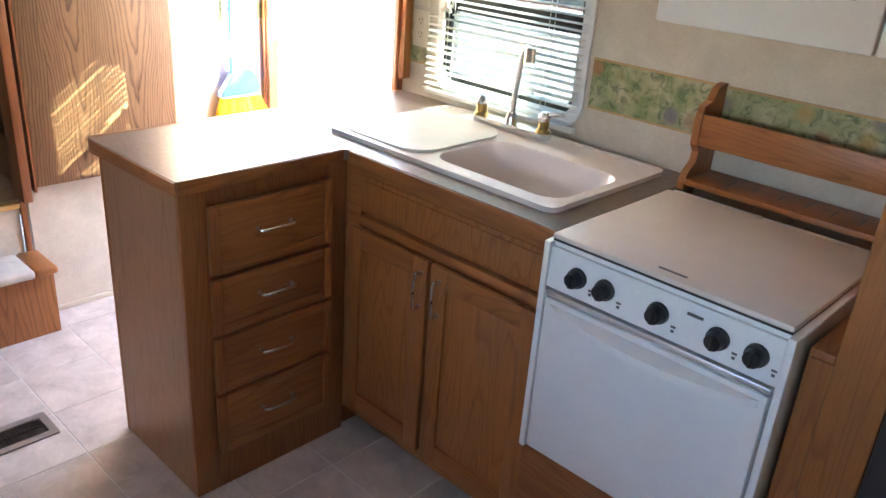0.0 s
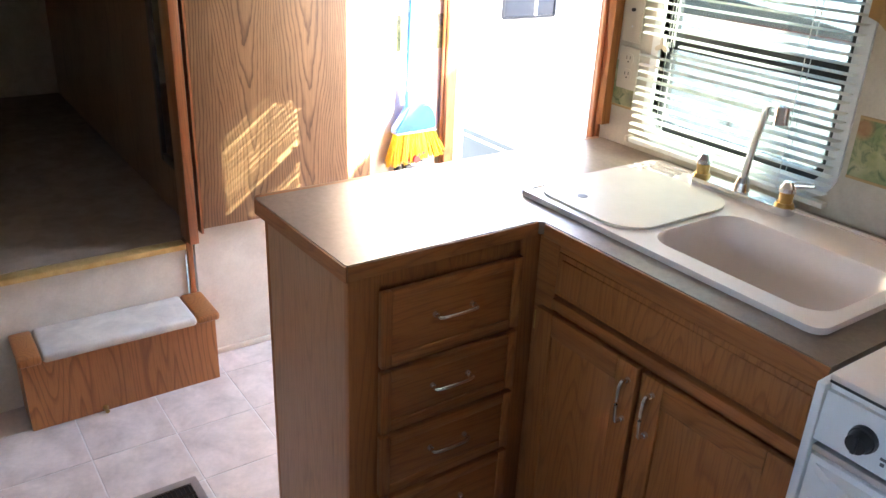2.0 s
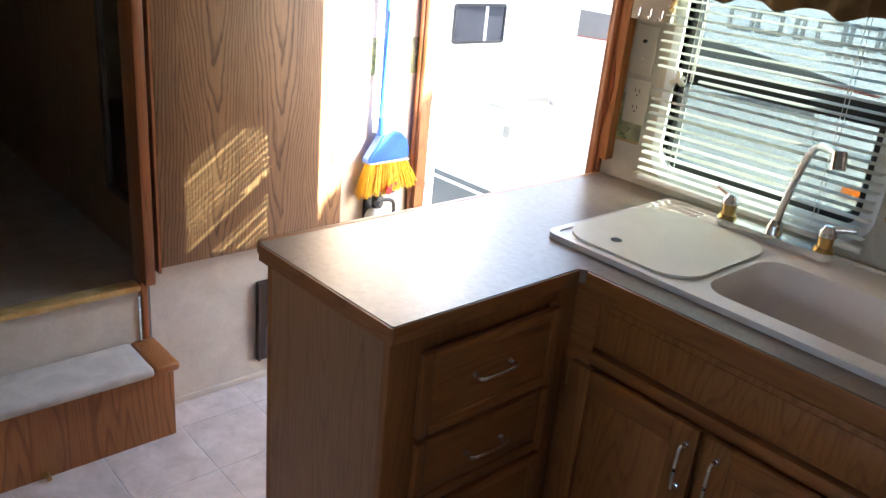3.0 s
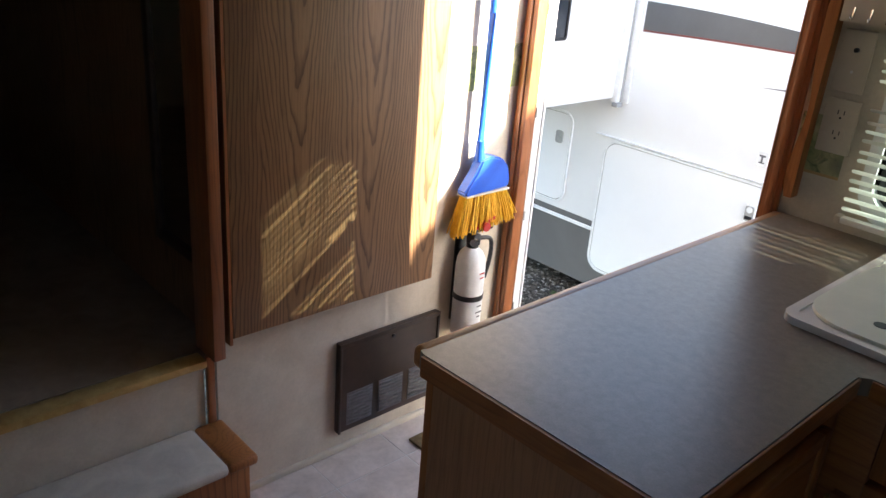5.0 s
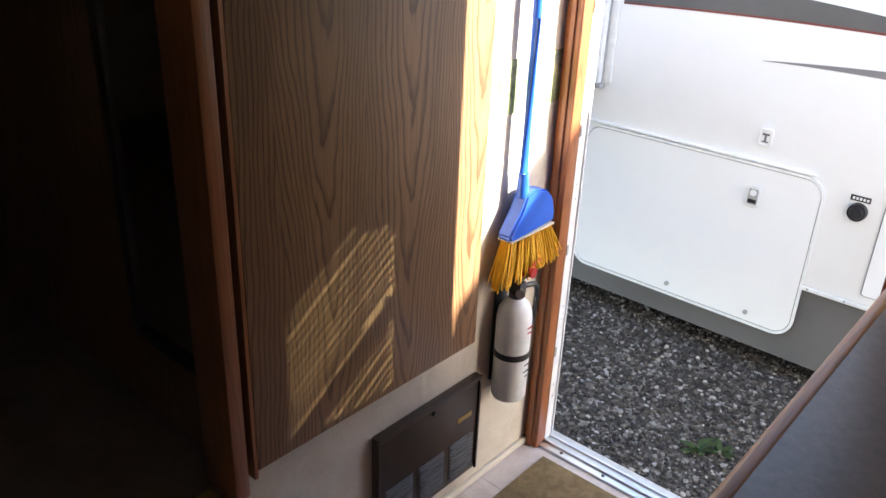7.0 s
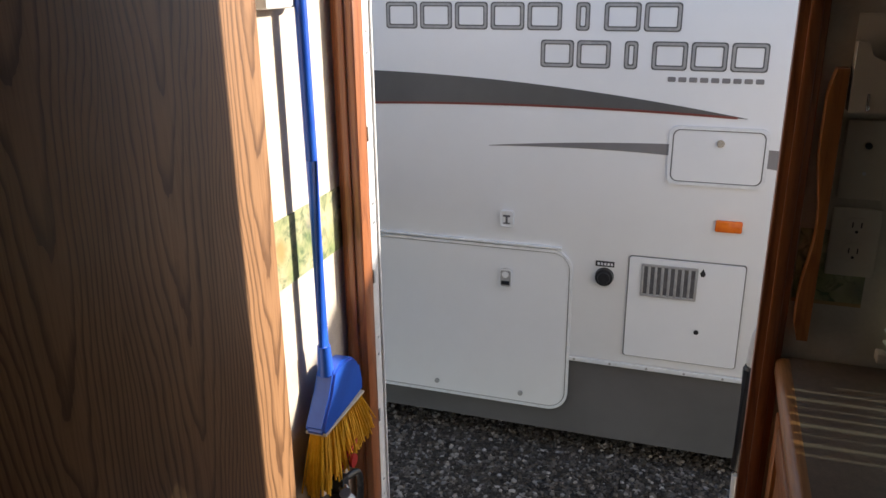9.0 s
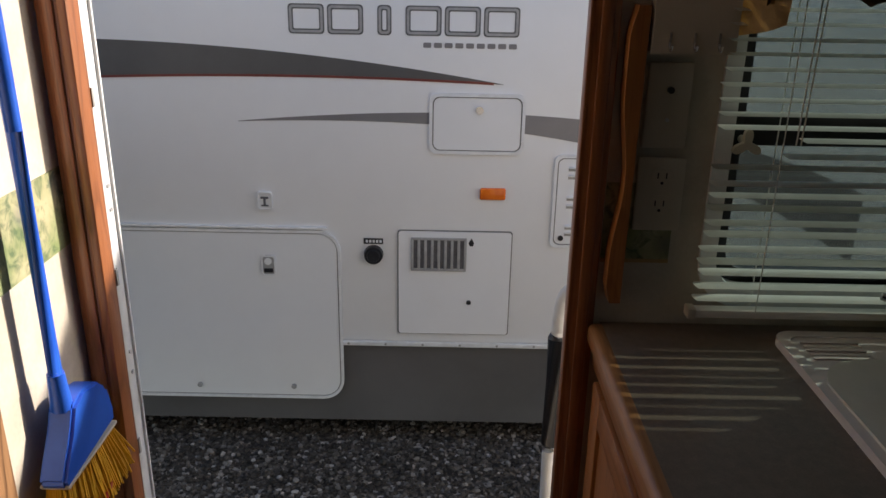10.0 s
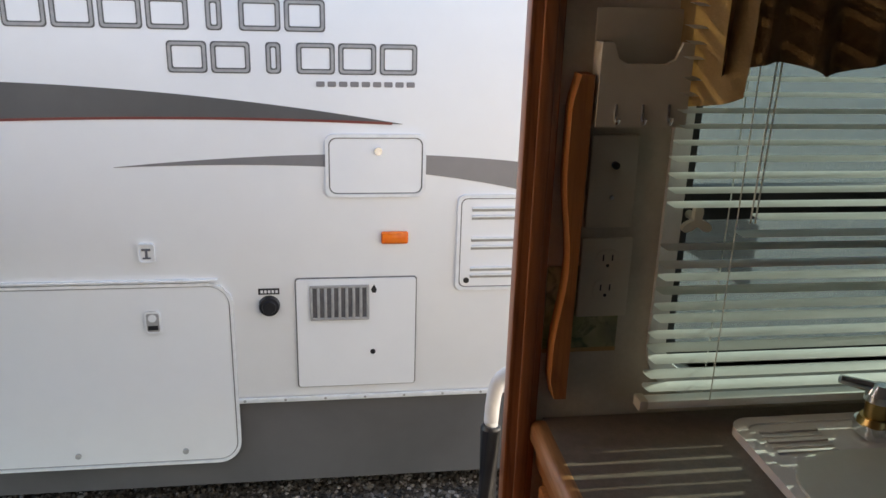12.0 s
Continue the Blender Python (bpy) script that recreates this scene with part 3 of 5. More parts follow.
part("screw", rod(bmesh.new(), (-1.264, WALL_Y - 0.009, 1.255), (-1.264, WALL_Y - 0.0105, 1.255), 0.003), ALU, jack)
pocket = thing("wall_pocket", (-1.25, WALL_Y, 1.352), "almond plastic wall pocket hung beside window", "holder")
bm = bmesh.new()
box(bm, -1.305, -1.185, WALL_Y - 0.006, WALL_Y - 0.002, 1.355, 1.5, 0.002)
box(bm, -1.305, -1.299, WALL_Y - 0.032, WALL_Y - 0.006, 1.355, 1.46, 0.002)
box(bm, -1.191, -1.185, WALL_Y - 0.032, WALL_Y - 0.006, 1.355, 1.46, 0.002)
box(bm, -1.305, -1.185, WALL_Y - 0.032, WALL_Y - 0.006, 1.355, 1.361, 0.002)
part("body", bm, ALMOND, pocket)
scoop = [(-1.305, 1.355), (-1.185, 1.355), (-1.185, 1.46), (-1.2, 1.46), (-1.208, 1.44), (-1.22, 1.434), (-1.27, 1.434), (-1.282, 1.44), (-1.29, 1.46), (-1.305, 1.46)]
part("front", slab(bmesh.new(), [(u, WALL_Y - 0.036, v) for u, v in scoop], (0, 0.006, 0)), ALMOND, pocket)
for x in (-1.28, -1.245, -1.21):
    part("hook", tube(bmesh.new(), smooth_path([(x, WALL_Y - 0.035, 1.384), (x, WALL_Y - 0.037, 1.366), (x, WALL_Y - 0.044, 1.36), (x, WALL_Y - 0.05, 1.368)], 3), 0.0022, 8), CHROME, pocket)


# ---- cabinets ----
def panel_door(name, material, parent, plane, across, z0, z1, frame_w, thick, recess):
    """A framed cabinet front: a panel with two stiles and two rails. plane: ('x' or 'y', face, sign); across: its bounds along the other axis."""
    axis, face, sign = plane
    u0, u1 = across

    def piece(a0, a1, c0, c1, d1, bevel):
        lo, hi = sorted((face, face + sign * d1))
        return boxes((*((lo, hi, a0, a1) if axis == "x" else (a0, a1, lo, hi)), c0, c1, bevel))
    w = frame_w
    door = part(name, piece(u0 + w - 0.004, u1 - w + 0.004, z0 + w - 0.004, z1 - w + 0.004, thick - recess, 0.003), material, parent)
    part("stile", piece(u0, u0 + w, z0, z1, thick, 0.003), OAK, door)
    part("stile", piece(u1 - w, u1, z0, z1, thick, 0.003), OAK, door)
    part("rail", piece(u0 + w, u1 - w, z0, z0 + w, thick, 0.003), OAK_DEPTH if axis == "x" else OAK_ACROSS, door)
    part("rail", piece(u0 + w, u1 - w, z1 - w, z1, thick, 0.003), OAK_DEPTH if axis == "x" else OAK_ACROSS, door)
    return door


def bow_handle(parent, a, b, out, material=CHROME):
    """A bowed pull with two posts."""
    a, b, out = Vector(a), Vector(b), Vector(out)
    bm = tube(bmesh.new(), smooth_path([a, a + out * 0.8, a.lerp(b, 0.3) + out, a.lerp(b, 0.7) + out, b + out * 0.8, b], 5), [0.0045] * 26, 10)
    for q in (a, b):
        rod(bm, q, q + out * 0.3, 0.008, 0.006)
    return part("handle", bm, material, parent, "chrome bow handle")


PX0, PX1, PY = -1.337, -0.928, 0.915   # peninsula body
FY = 1.41                             # sink cabinet face
peninsula = thing("drawer_cabinet", (-1.14, 1.4, 0), "oak drawer cabinet peninsula with plain end panel", "cabinet")
bm = boxes((PX0 + 0.01, PX1 - 0.018, PY + 0.008, WALL_Y - 0.003, 0.0, 0.887))
part("body", bm, OAK, peninsula)
part("end_panel", boxes((PX0, PX1 - 0.02, PY, PY + 0.008, 0.0, 0.887)), SIDE, peninsula, "smooth lighter veneer end panel")
part("corner_strip", boxes((PX0 - 0.003, PX0 + 0.012, PY - 0.002, PY + 0.014, 0.0, 0.887, 0.003)), OAK, peninsula)
bm = boxes((PX1 - 0.02, PX1, PY - 0.002, 0.985, 0.0, 0.887, 0.002), (PX1 - 0.02, PX1, 1.352, FY, 0.0, 0.887, 0.002))
for z0, z1 in ((0.0, 0.11), (0.3, 0.318), (0.475, 0.494), (0.645, 0.662), (0.845, 0.887)):
    box(bm, PX1 - 0.02, PX1 - 0.001, 0.985, 1.352, z0, z1)
part("face_frame", bm, OAK, peninsula)
for z0, z1 in ((0.655, 0.835), (0.488, 0.642), (0.313, 0.475), (0.12, 0.3)):
    drawer = panel_door("drawer", OAK_DEPTH, peninsula, ("x", PX1, 1), (0.982, 1.352), z0, z1, 0.026, 0.017, 0.005)
    zc = (z0 + z1) / 2 + 0.008
    bow_handle(drawer, (PX1 + 0.016, 1.115, zc), (PX1 + 0.016, 1.212, zc), (0.024, 0, 0))
for y0, y1 in ((0.965, 1.46), (1.475, 1.955)):
    door = panel_door("cabinet_door", OAK, peninsula, ("x", PX0 + 0.01, -1), (y0, y1), 0.1, 0.83, 0.055, 0.018, 0.007)
part("nosing", boxes((PX0 - 0.005, PX0 + 0.012, PY, WALL_Y - 0.003, 0.84, 0.887, 0.004)), OAK_DEPTH, peninsula)

sink_cab = thing("sink_cabinet", (-0.56, 1.7, 0), "oak sink base cabinet with two framed doors", "cabinet")
part("body", boxes((PX1 - 0.001, -0.212, FY + 0.018, FY + 0.06, 0.085, 0.887), (-0.232, -0.212, FY + 0.06, WALL_Y - 0.003, 0.0, 0.887), (PX1, -0.212, FY + 0.075, FY + 0.09, 0.0, 0.09)), OAK, sink_cab)
part("face_frame", boxes((PX1, -0.862, FY, FY + 0.018, 0.085, 0.887, 0.002), (-0.862, -0.212, FY - 0.009, FY + 0.018, 0.712, 0.74, 0.004), (-0.862, -0.212, FY, FY + 0.018, 0.845, 0.887, 0.002), (-0.862, -0.212, FY, FY + 0.018, 0.085, 0.15, 0.002)), OAK_ACROSS, sink_cab)
part("false_front", boxes((-0.86, -0.218, FY - 0.004, FY + 0.016, 0.75, 0.855, 0.003), (-0.845, -0.233, FY - 0.008, FY, 0.763, 0.842, 0.004)), OAK, sink_cab, "plain vertical-grain false drawer front")
for x0, x1, hx in ((-0.9, -0.583, -0.603), (-0.57, -0.222, -0.537)):
    door = panel_door("cabinet_door", OAK, sink_cab, ("y", FY, -1), (x0, x1), 0.12, 0.705, 0.056, 0.018, 0.007)
    bow_handle(door, (hx, FY - 0.017, 0.668), (hx, FY - 0.017, 0.572), (0, -0.026, 0))
part("hinge", boxes((-0.908, -0.899, FY - 0.014, FY - 0.002, 0.64, 0.69, 0.002)), BRASS, sink_cab, "dull brass hinge")

# ---- countertop with a hole for the sink ----
CT = 0.918
SX0, SX1, SY0, SY1 = -1.072, -0.272, 1.455, 1.948
HX0, HX1, HY0, HY1 = -0.715, -0.295, 1.5, 1.8
top_thing = thing("countertop", (-0.9, 1.5, 0.87), "grey-brown laminate L-shaped countertop", "countertop")
bm = bmesh.new()
CX0, CX1, CY = -1.347, -0.908, 0.889
c = 0.024
outer = [(CX0 + c, CY), (CX1 - 0.004, CY + 0.01), (CX1, CY + 0.014), (CX1 + 0.0, 1.375), (CX1 + 0.015, 1.388), (HX0, 1.388), (HX0, WALL_Y - 0.004), (CX0 + 0.012, WALL_Y - 0.004), (CX0 + 0.012, CY + 0.004)]
slab(bm, [(x, y, CT) for x, y in outer], (0, 0, -0.03))
part("slab", bm, LAMINATE, top_thing)
part("slab", boxes((HX0 + 0.0002, HX1, 1.388, HY0, CT - 0.03, CT)), LAMINATE, top_thing)
part("slab", boxes((HX0 + 0.0002, HX1, HY1, WALL_Y - 0.004, CT - 0.03, CT)), LAMINATE, top_thing)
part("slab", boxes((HX1 + 0.0002, -0.208, 1.388, WALL_Y - 0.004, CT - 0.03, CT)), LAMINATE, top_thing)
part("edge_band", boxes((CX0 - 0.008, CX0 + 0.0215, CY + 0.004, WALL_Y - 0.004, CT - 0.036, CT + 0.0008, 0.011, 4)), LAMINATE_EDGE, top_thing, "rounded tan oak nosing")
part("edge_band", boxes((CX1 + 0.018, -0.208, 1.383, 1.388, CT - 0.034, CT - 0.0015, 0.002)), OAK_ACROSS, top_thing, "oak edge band")
part("edge_band", boxes((CX1, CX1 + 0.005, CY + 0.012, 1.38, CT - 0.034, CT - 0.0015, 0.002)), OAK_DEPTH, top_thing, "oak edge band")
part("edge_band", slab(bmesh.new(), [(CX0 + c, CY, CT - 0.0015), (CX1 + 0.002, CY + 0.0115, CT - 0.0015), (CX1 + 0.0045, CY + 0.0075, CT - 0.0015), (CX1 - 0.001, CY + 0.005, CT - 0.0015), (CX0 + c, CY - 0.005, CT - 0.0015)], (0, 0, -0.033)), OAK_ACROSS, top_thing, "oak edge band")

# ---- sink ----
sink = thing("kitchen_sink", (-0.67, 1.7, CT), "off-white double kitchen sink with shallow rim", "sink")
zr = CT + 0.01
flat = lambda z: (lambda u, v: (u, v, z))
BX0, BX1, BY0, BY1 = -0.712, -0.303, 1.508, 1.795
bm = bmesh.new()
loops = []
for (u0, u1, v0, v1, r, z) in ((BX0, BX1, BY0, BY1, 0.06, zr), (BX0 + 0.006, BX1 - 0.006, BY0 + 0.006, BY1 - 0.006, 0.058, zr - 0.008), (BX0 + 0.02, BX1 - 0.02, BY0 + 0.016, BY1 - 0.016, 0.055, zr - 0.09),
                               (BX0 + 0.034, BX1 - 0.034, BY0 + 0.03, BY1 - 0.03, 0.05, zr - 0.135), (BX0 + 0.07, BX1 - 0.07, BY0 + 0.06, BY1 - 0.06, 0.04, zr - 0.142)):
    loops.append([bm.verts.new((u, v, z)) for u, v in rounded(u0, u1, v0, v1, r, 8)])
for a, b in zip(loops, loops[1:]):
    for k in range(len(a)):
        bm.faces.new((a[k], a[(k + 1) % len(a)], b[(k + 1) % len(a)], b[k]))
bm.faces.new(loops[-1])
bmesh.ops.recalc_face_normals(bm, faces=bm.faces[:])
bmesh.ops.reverse_faces(bm, faces=bm.faces[:]) if bm.faces[:][-1].normal.z < 0 else None
part("basin", bm, SINK, sink)
bm = bmesh.new()
ring(bm, rounded(SX0, SX1, SY0, SY1, 0.03, 8), rounded(BX0, BX1, BY0, BY1, 0.06, 8), flat(zr), (0, 0, -0.011))
ring(bm, rounded(SX0 - 0.001, SX1 + 0.001, SY0 - 0.001, SY1 + 0.001, 0.03, 8), rounded(SX0 + 0.016, SX1 - 0.016, SY0 + 0.016, SY1 - 0.016, 0.025, 8), flat(zr + 0.003), (0, 0, -0.013))
part("rim", bm, SINK, sink)
part("drain", rod(bmesh.new(), (-0.5, 1.65, zr - 0.143), (-0.5, 1.65, zr - 0.139), 0.042), CHROME, sink, "chrome drain")
for k in range(5):
    part("drain_rib", boxes((SX0 + 0.03, SX0 + 0.12, 1.86 + 0.013 * k - 0.003, 1.86 + 0.013 * k + 0.003, zr, zr + 0.003, 0.001)), SINK, sink)
cover = thing("sink_cover", (-0.9, 1.68, zr), "cream cutting-board cover laid over the second basin", "cutting board")
out = rounded(-1.058, -0.728, 1.478, 1.85, 0.085, 8)
part("board", slab(bmesh.new(), [(u, v, zr + 0.007) for u, v in out], (0, 0, -0.006)), BOARD, cover)
part("finger_hole", rod(bmesh.new(), (-0.944, 1.546, zr + 0.006), (-0.944, 1.546, zr + 0.0077), 0.0125), BLACK, cover, "dark finger hole")

# ---- faucet ----
faucet = thing("faucet", (-0.765, 1.89, zr), "chrome high-arc kitchen faucet with brass-trimmed handles", "faucet")
FXc, FYc = -0.762, 1.893
part("deck_plate", slab(bmesh.new(), [(u, v, zr + 0.022) for u, v in rounded(FXc - 0.14, FXc + 0.14, FYc - 0.026, FYc + 0.026, 0.018)], (0, 0, -0.019)), CHROME, faucet)
part("collar", rod(rod(bmesh.new(), (FXc, FYc, zr + 0.02), (FXc, FYc, zr + 0.042), 0.021, 0.017), (FXc, FYc, zr + 0.042), (FXc, FYc, zr + 0.056), 0.017, 0.012), CHROME, faucet)
part("spout", tube(bmesh.new(), smooth_path([(FXc, FYc, zr + 0.04), (FXc + 0.02, FYc - 0.018, 1.06), (FXc + 0.05, FYc - 0.044, 1.15), (FXc + 0.078, FYc - 0.07, 1.185), (FXc + 0.118, FYc - 0.107, 1.192), (-0.612, 1.755, 1.187)], 6), 0.0088, 14), CHROME, faucet)
part("aerator", rod(bmesh.new(), (-0.616, 1.759, 1.198), (-0.608, 1.75, 1.163), 0.014, 0.0155), CHROME, faucet)
for sx, turn in ((-0.118, -1), (0.118, 1)):
    hx = FXc + sx
    h = part("valve", rod(rod(bmesh.new(), (hx, FYc, zr + 0.02), (hx, FYc, zr + 0.03), 0.024, 0.02), (hx, FYc, zr + 0.03), (hx, FYc, zr + 0.056), 0.0155, 0.0165), BRASS, faucet, "brass valve body")
    part("cap", rod(rod(bmesh.new(), (hx, FYc, zr + 0.056), (hx, FYc, zr + 0.066), 0.02, 0.019), (hx, FYc, zr + 0.066), (hx, FYc, zr + 0.08), 0.019, 0.01), CHROME, h)
    part("lever", tube(bmesh.new(), [(hx - 0.01 * turn, FYc, zr + 0.07), (hx + 0.015 * turn, FYc + 0.01, zr + 0.074), (hx + 0.05 * turn, FYc + 0.022, zr + 0.08)], [0.009, 0.008, 0.006]), CHROME, h)

# ---- stove ----
X0, X1, Y0, Y1 = -0.203, 0.327, 1.345, 1.87
stove = thing("gas_range", (0.06, 1.6, 0.39), "white enamel gas range with cream lid closed", "stove")
part("body", boxes((X0 + 0.004, X1 - 0.004, Y0 + 0.03, Y1, 0.395, 0.9)), ENAMEL, stove)
part("side_trim", boxes((X0, X0 + 0.016, Y0 - 0.004, Y0 + 0.04, 0.395, 0.912, 0.004)), ENAMEL, stove)
part("side_trim", boxes((X1 - 0.016, X1, Y0 - 0.004, Y0 + 0.04, 0.395, 0.912, 0.004)), ENAMEL, stove)
part("rim", boxes((X0, X1, Y0 + 0.012, Y1 + 0.005, 0.9, 0.913, 0.004)), ENAMEL, stove)
part("lid", boxes((X0 + 0.012, X1 - 0.012, Y0 + 0.006, Y1 - 0.055, 0.917, 0.93, 0.005)), STOVE_TOP, stove, "cream painted stove lid")
part("lid_gap", boxes((X0 + 0.014, X1 - 0.014, Y0 + 0.009, Y1 - 0.06, 0.9125, 0.9165)), BLACK, stove)
for x0, x1 in ((X0 + 0.03, X0 + 0.245), (X0 + 0.275, X1 - 0.02)):
    part("hinge_strip", boxes((x0, x1, Y1 - 0.05, Y1 - 0.03, 0.913, 0.926, 0.003)), ENAMEL, stove)
panel = slab(bmesh.new(), [(X0 + 0.016, Y0 + 0.006, 0.9), (X0 + 0.016, Y0 + 0.0, 0.812), (X0 + 0.016, Y0 + 0.035, 0.812), (X0 + 0.016, Y0 + 0.035, 0.9)], (X1 - X0 - 0.032, 0, 0))
part("control_panel", panel, ENAMEL, stove)
for x in (-0.115, -0.048, 0.072, 0.194, 0.267):
    knob = part("knob", rod(rod(bmesh.new(), (x, Y0 + 0.003, 0.855), (x, Y0 - 0.006, 0.855), 0.0225, 0.021, 24), (x, Y0 - 0.006, 0.855), (x, Y0 - 0.022, 0.854), 0.0185, 0.016, 24), BLACK, stove, "black round knob")
    part("grip", boxes((x - 0.0035, x + 0.0035, Y0 - 0.027, Y0 - 0.02, 0.84, 0.87, 0.0015)), BLACK, knob)
    part("mark", boxes((x + 0.03, x + 0.04, Y0 + 0.0005, Y0 + 0.0025, 0.838, 0.842)), GRILLE, stove)
    part("mark", boxes((x + 0.032, x + 0.038, Y0 - 0.0002, Y0 + 0.0025, 0.829, 0.834)), GRILLE, stove)
part("mark", boxes((0.128, 0.16, Y0 + 0.0015, Y0 + 0.004, 0.876, 0.881)), GRILLE, stove, "small grey maker's mark bar")
part("mark", boxes((0.04, 0.1, Y0 + 0.03, Y0 + 0.038, 0.9295, 0.9305)), GRILLE, stove, "small grey mark bar")
oven = part("oven_door", boxes((X0 + 0.02, X1 - 0.02, Y0 - 0.006, Y0 + 0.028, 0.405, 0.79, 0.007)), ENAMEL, stove)
outline = [(X0 + 0.035 + (X1 - X0 - 0.07) * k / 16, Y0 - 0.008 - 0.03 * math.sin(math.pi * k / 16) ** 0.5, 0.762 - 0.012 * math.sin(math.pi * k / 16)) for k in range(17)]
part("handle", slab(bmesh.new(), outline + [(X1 - 0.035, Y0 - 0.004, 0.762), (X0 + 0.035, Y0 - 0.004, 0.762)], (0, 0, 0.016)), ENAMEL, oven, "white bowed full-width handle")
part("handle_rail", boxes((X0 + 0.02, X1 - 0.02, Y0 - 0.004, Y0 + 0.02, 0.793, 0.806, 0.003)), ALU, oven)
base = thing("range_base_cabinet", (0.06, 1.6, 0), "oak filler cabinet under the range", "cabinet")
part("body", boxes((-0.21, 0.332, 1.385, 1.97, 0.0, 0.393)), OAK, base)
part("front_panel", boxes((-0.205, 0.328, 1.362, 1.385, 0.06, 0.388, 0.003)), OAK_ACROSS, base)

# ---- tall cabinet and refrigerator beyond the range ----
tall = thing("tall_cabinet", (0.43, 1.7, 0), "oak tall cabinet side beside the range", "cabinet")
part("side_panel", boxes((0.377, 0.39, 1.42, WALL_Y - 0.004, 0.0, 1.9)), OAK, tall)
part("stile", boxes((0.377, 0.47, 1.4, 1.42, 0.0, 1.9, 0.003)), OAK, tall)
part("ledge", boxes((0.333, 0.3765, 1.4, 1.97, 0.865, 0.883, 0.003)), OAK_DEPTH, tall, "narrow oak ledge")
part("filler", boxes((0.333, 0.3765, 1.402, 1.42, 0.0, 0.864)), OAK, tall)
fridge = thing("refrigerator", (0.8, 1.7, 0), "black built-in refrigerator beside tall cabinet", "refrigerator")
part("body", boxes((0.475, 1.08, 1.425, 1.98, 0.0, 1.5)), BLACK, fridge)
part("door", boxes((0.475, 1.08, 1.37, 1.42, 0.02, 1.0, 0.01)), BLACK, fridge)
part("door", boxes((0.475, 1.08, 1.37, 1.42, 1.01, 1.49, 0.01)), BLACK, fridge)

# ---- spice rack with knife slots ----
rack = thing("spice_rack", (0.08, 1.93, 0.93), "oak spice rack with knife slots behind range", "rack")
profile = [(WALL_Y, 0.92), (1.865, 0.92), (1.862, 0.94), (1.878, 0.965), (1.905, 0.985), (1.91, 1.01), (1.893, 1.03), (1.89, 1.09), (1.9, 1.125), (1.935, 1.135), (1.95, 1.16), (1.975, 1.172), (WALL_Y, 1.172)]
for x in (-0.196, 0.345):
    part("side_bracket", slab(bmesh.new(), [(x, y, z) for y, z in profile], (0.018, 0, 0)), OAK, rack, "scalloped oak end bracket")
part("front_rail", boxes((-0.178, 0.345, 1.893, 1.905, 1.03, 1.108, 0.003)), OAK_ACROSS, rack)
part("shelf", boxes((-0.178, 0.345, 1.905, WALL_Y - 0.003, 1.03, 1.042)), OAK_ACROSS, rack)
knife = part("knife_shelf", boxes((-0.178, 0.345, 1.862, WALL_Y - 0.003, 0.935, 0.95, 0.003)), OAK_ACROSS, rack)
for k in range(6):
    x = -0.085 + 0.062 * k
    part("knife_slot", boxes((x - 0.002, x + 0.002, 1.905, 1.955, 0.9485, 0.9508)), BLACK, knife)
for x in (0.0, 0.22):
    part("screw", rod(bmesh.new(), (x, 1.8935, 1.07), (x, 1.8915, 1.07), 0.005), OAK_DEPTH, rack)

# ---- microwave above the range ----
micro = thing("microwave_hood", (0.06, 1.85, 1.332), "white over-range hood with flat front", "range hood")
part("body", boxes((-0.225, 0.376, 1.695, WALL_Y - 0.003, 1.332, 1.78, 0.006)), ENAMEL, micro)
part("front_panel", boxes((-0.225, 0.222, 1.672, 1.694, 1.333, 1.78, 0.006)), ENAMEL, micro)
part("control_panel", boxes((0.227, 0.376, 1.672, 1.694, 1.333, 1.78, 0.006)), ENAMEL, micro)
part("mark", boxes((0.09, 0.17, 1.6705, 1.673, 1.425, 1.431)), GRILLE, micro, "small grey mark bar")
for k in range(3):
    part("mark", boxes((0.25, 0.29, 1.6705, 1.673, 1.42 + 0.03 * k, 1.424 + 0.03 * k)), GRILLE, micro)

# ---- closet panel and post ----
PANEL = -2.137
closet = thing("closet_door", (PANEL, 1.33, 0.53), "oak closet panel door with round brass pull", "door")
part("door_panel", boxes((PANEL - 0.03, PANEL, 1.02, 1.654, 0.517, 2.0, 0.002)), OAK_PANEL, closet)
part("end_strip", boxes((PANEL - 0.052, PANEL - 0.001, 1.012, 1.0195, 0.5, 2.0)), CASING, closet, "dark edge strip")
ang = [(0.033 * math.cos(2 * math.pi * k / 32), 0.033 * math.sin(2 * math.pi * k / 32)) for k in range(32)]
part("pull_ring", ring(bmesh.new(), [(1.078 + u, 1.472 + v) for u, v in ang], [(1.078 + u * 0.86, 1.472 + v * 0.86) for u, v in ang], lambda u, v: (PANEL, u, v), (0.004, 0, 0)), BRASS, closet, "bright brass pull ring")
pull = part("pull_cup", rod(bmesh.new(), (PANEL, 1.078, 1.472), (PANEL + 0.0015, 1.078, 1.472), 0.0285, sides=32), BROWN_METAL, closet, "dark recessed cup")
part("pull_button", rod(bmesh.new(), (PANEL + 0.001, 1.078, 1.472), (PANEL + 0.008, 1.078, 1.472), 0.01, 0.008), BRASS, pull)
post = setting("trim_post", boxes((WEST - 0.05, PANEL - 0.006, 0.972, 1.003, DECK + 0.01, ROOF - 0.003, 0.003)), CASING, "oak corner post of the bedroom opening", "trim")
setting("trim_corner_strip", boxes((WEST + 0.0005, WEST + 0.012, 0.968, 0.99, 0.27, DECK + 0.008, 0.003)), CASING, "dark corner strip below the post", "trim")
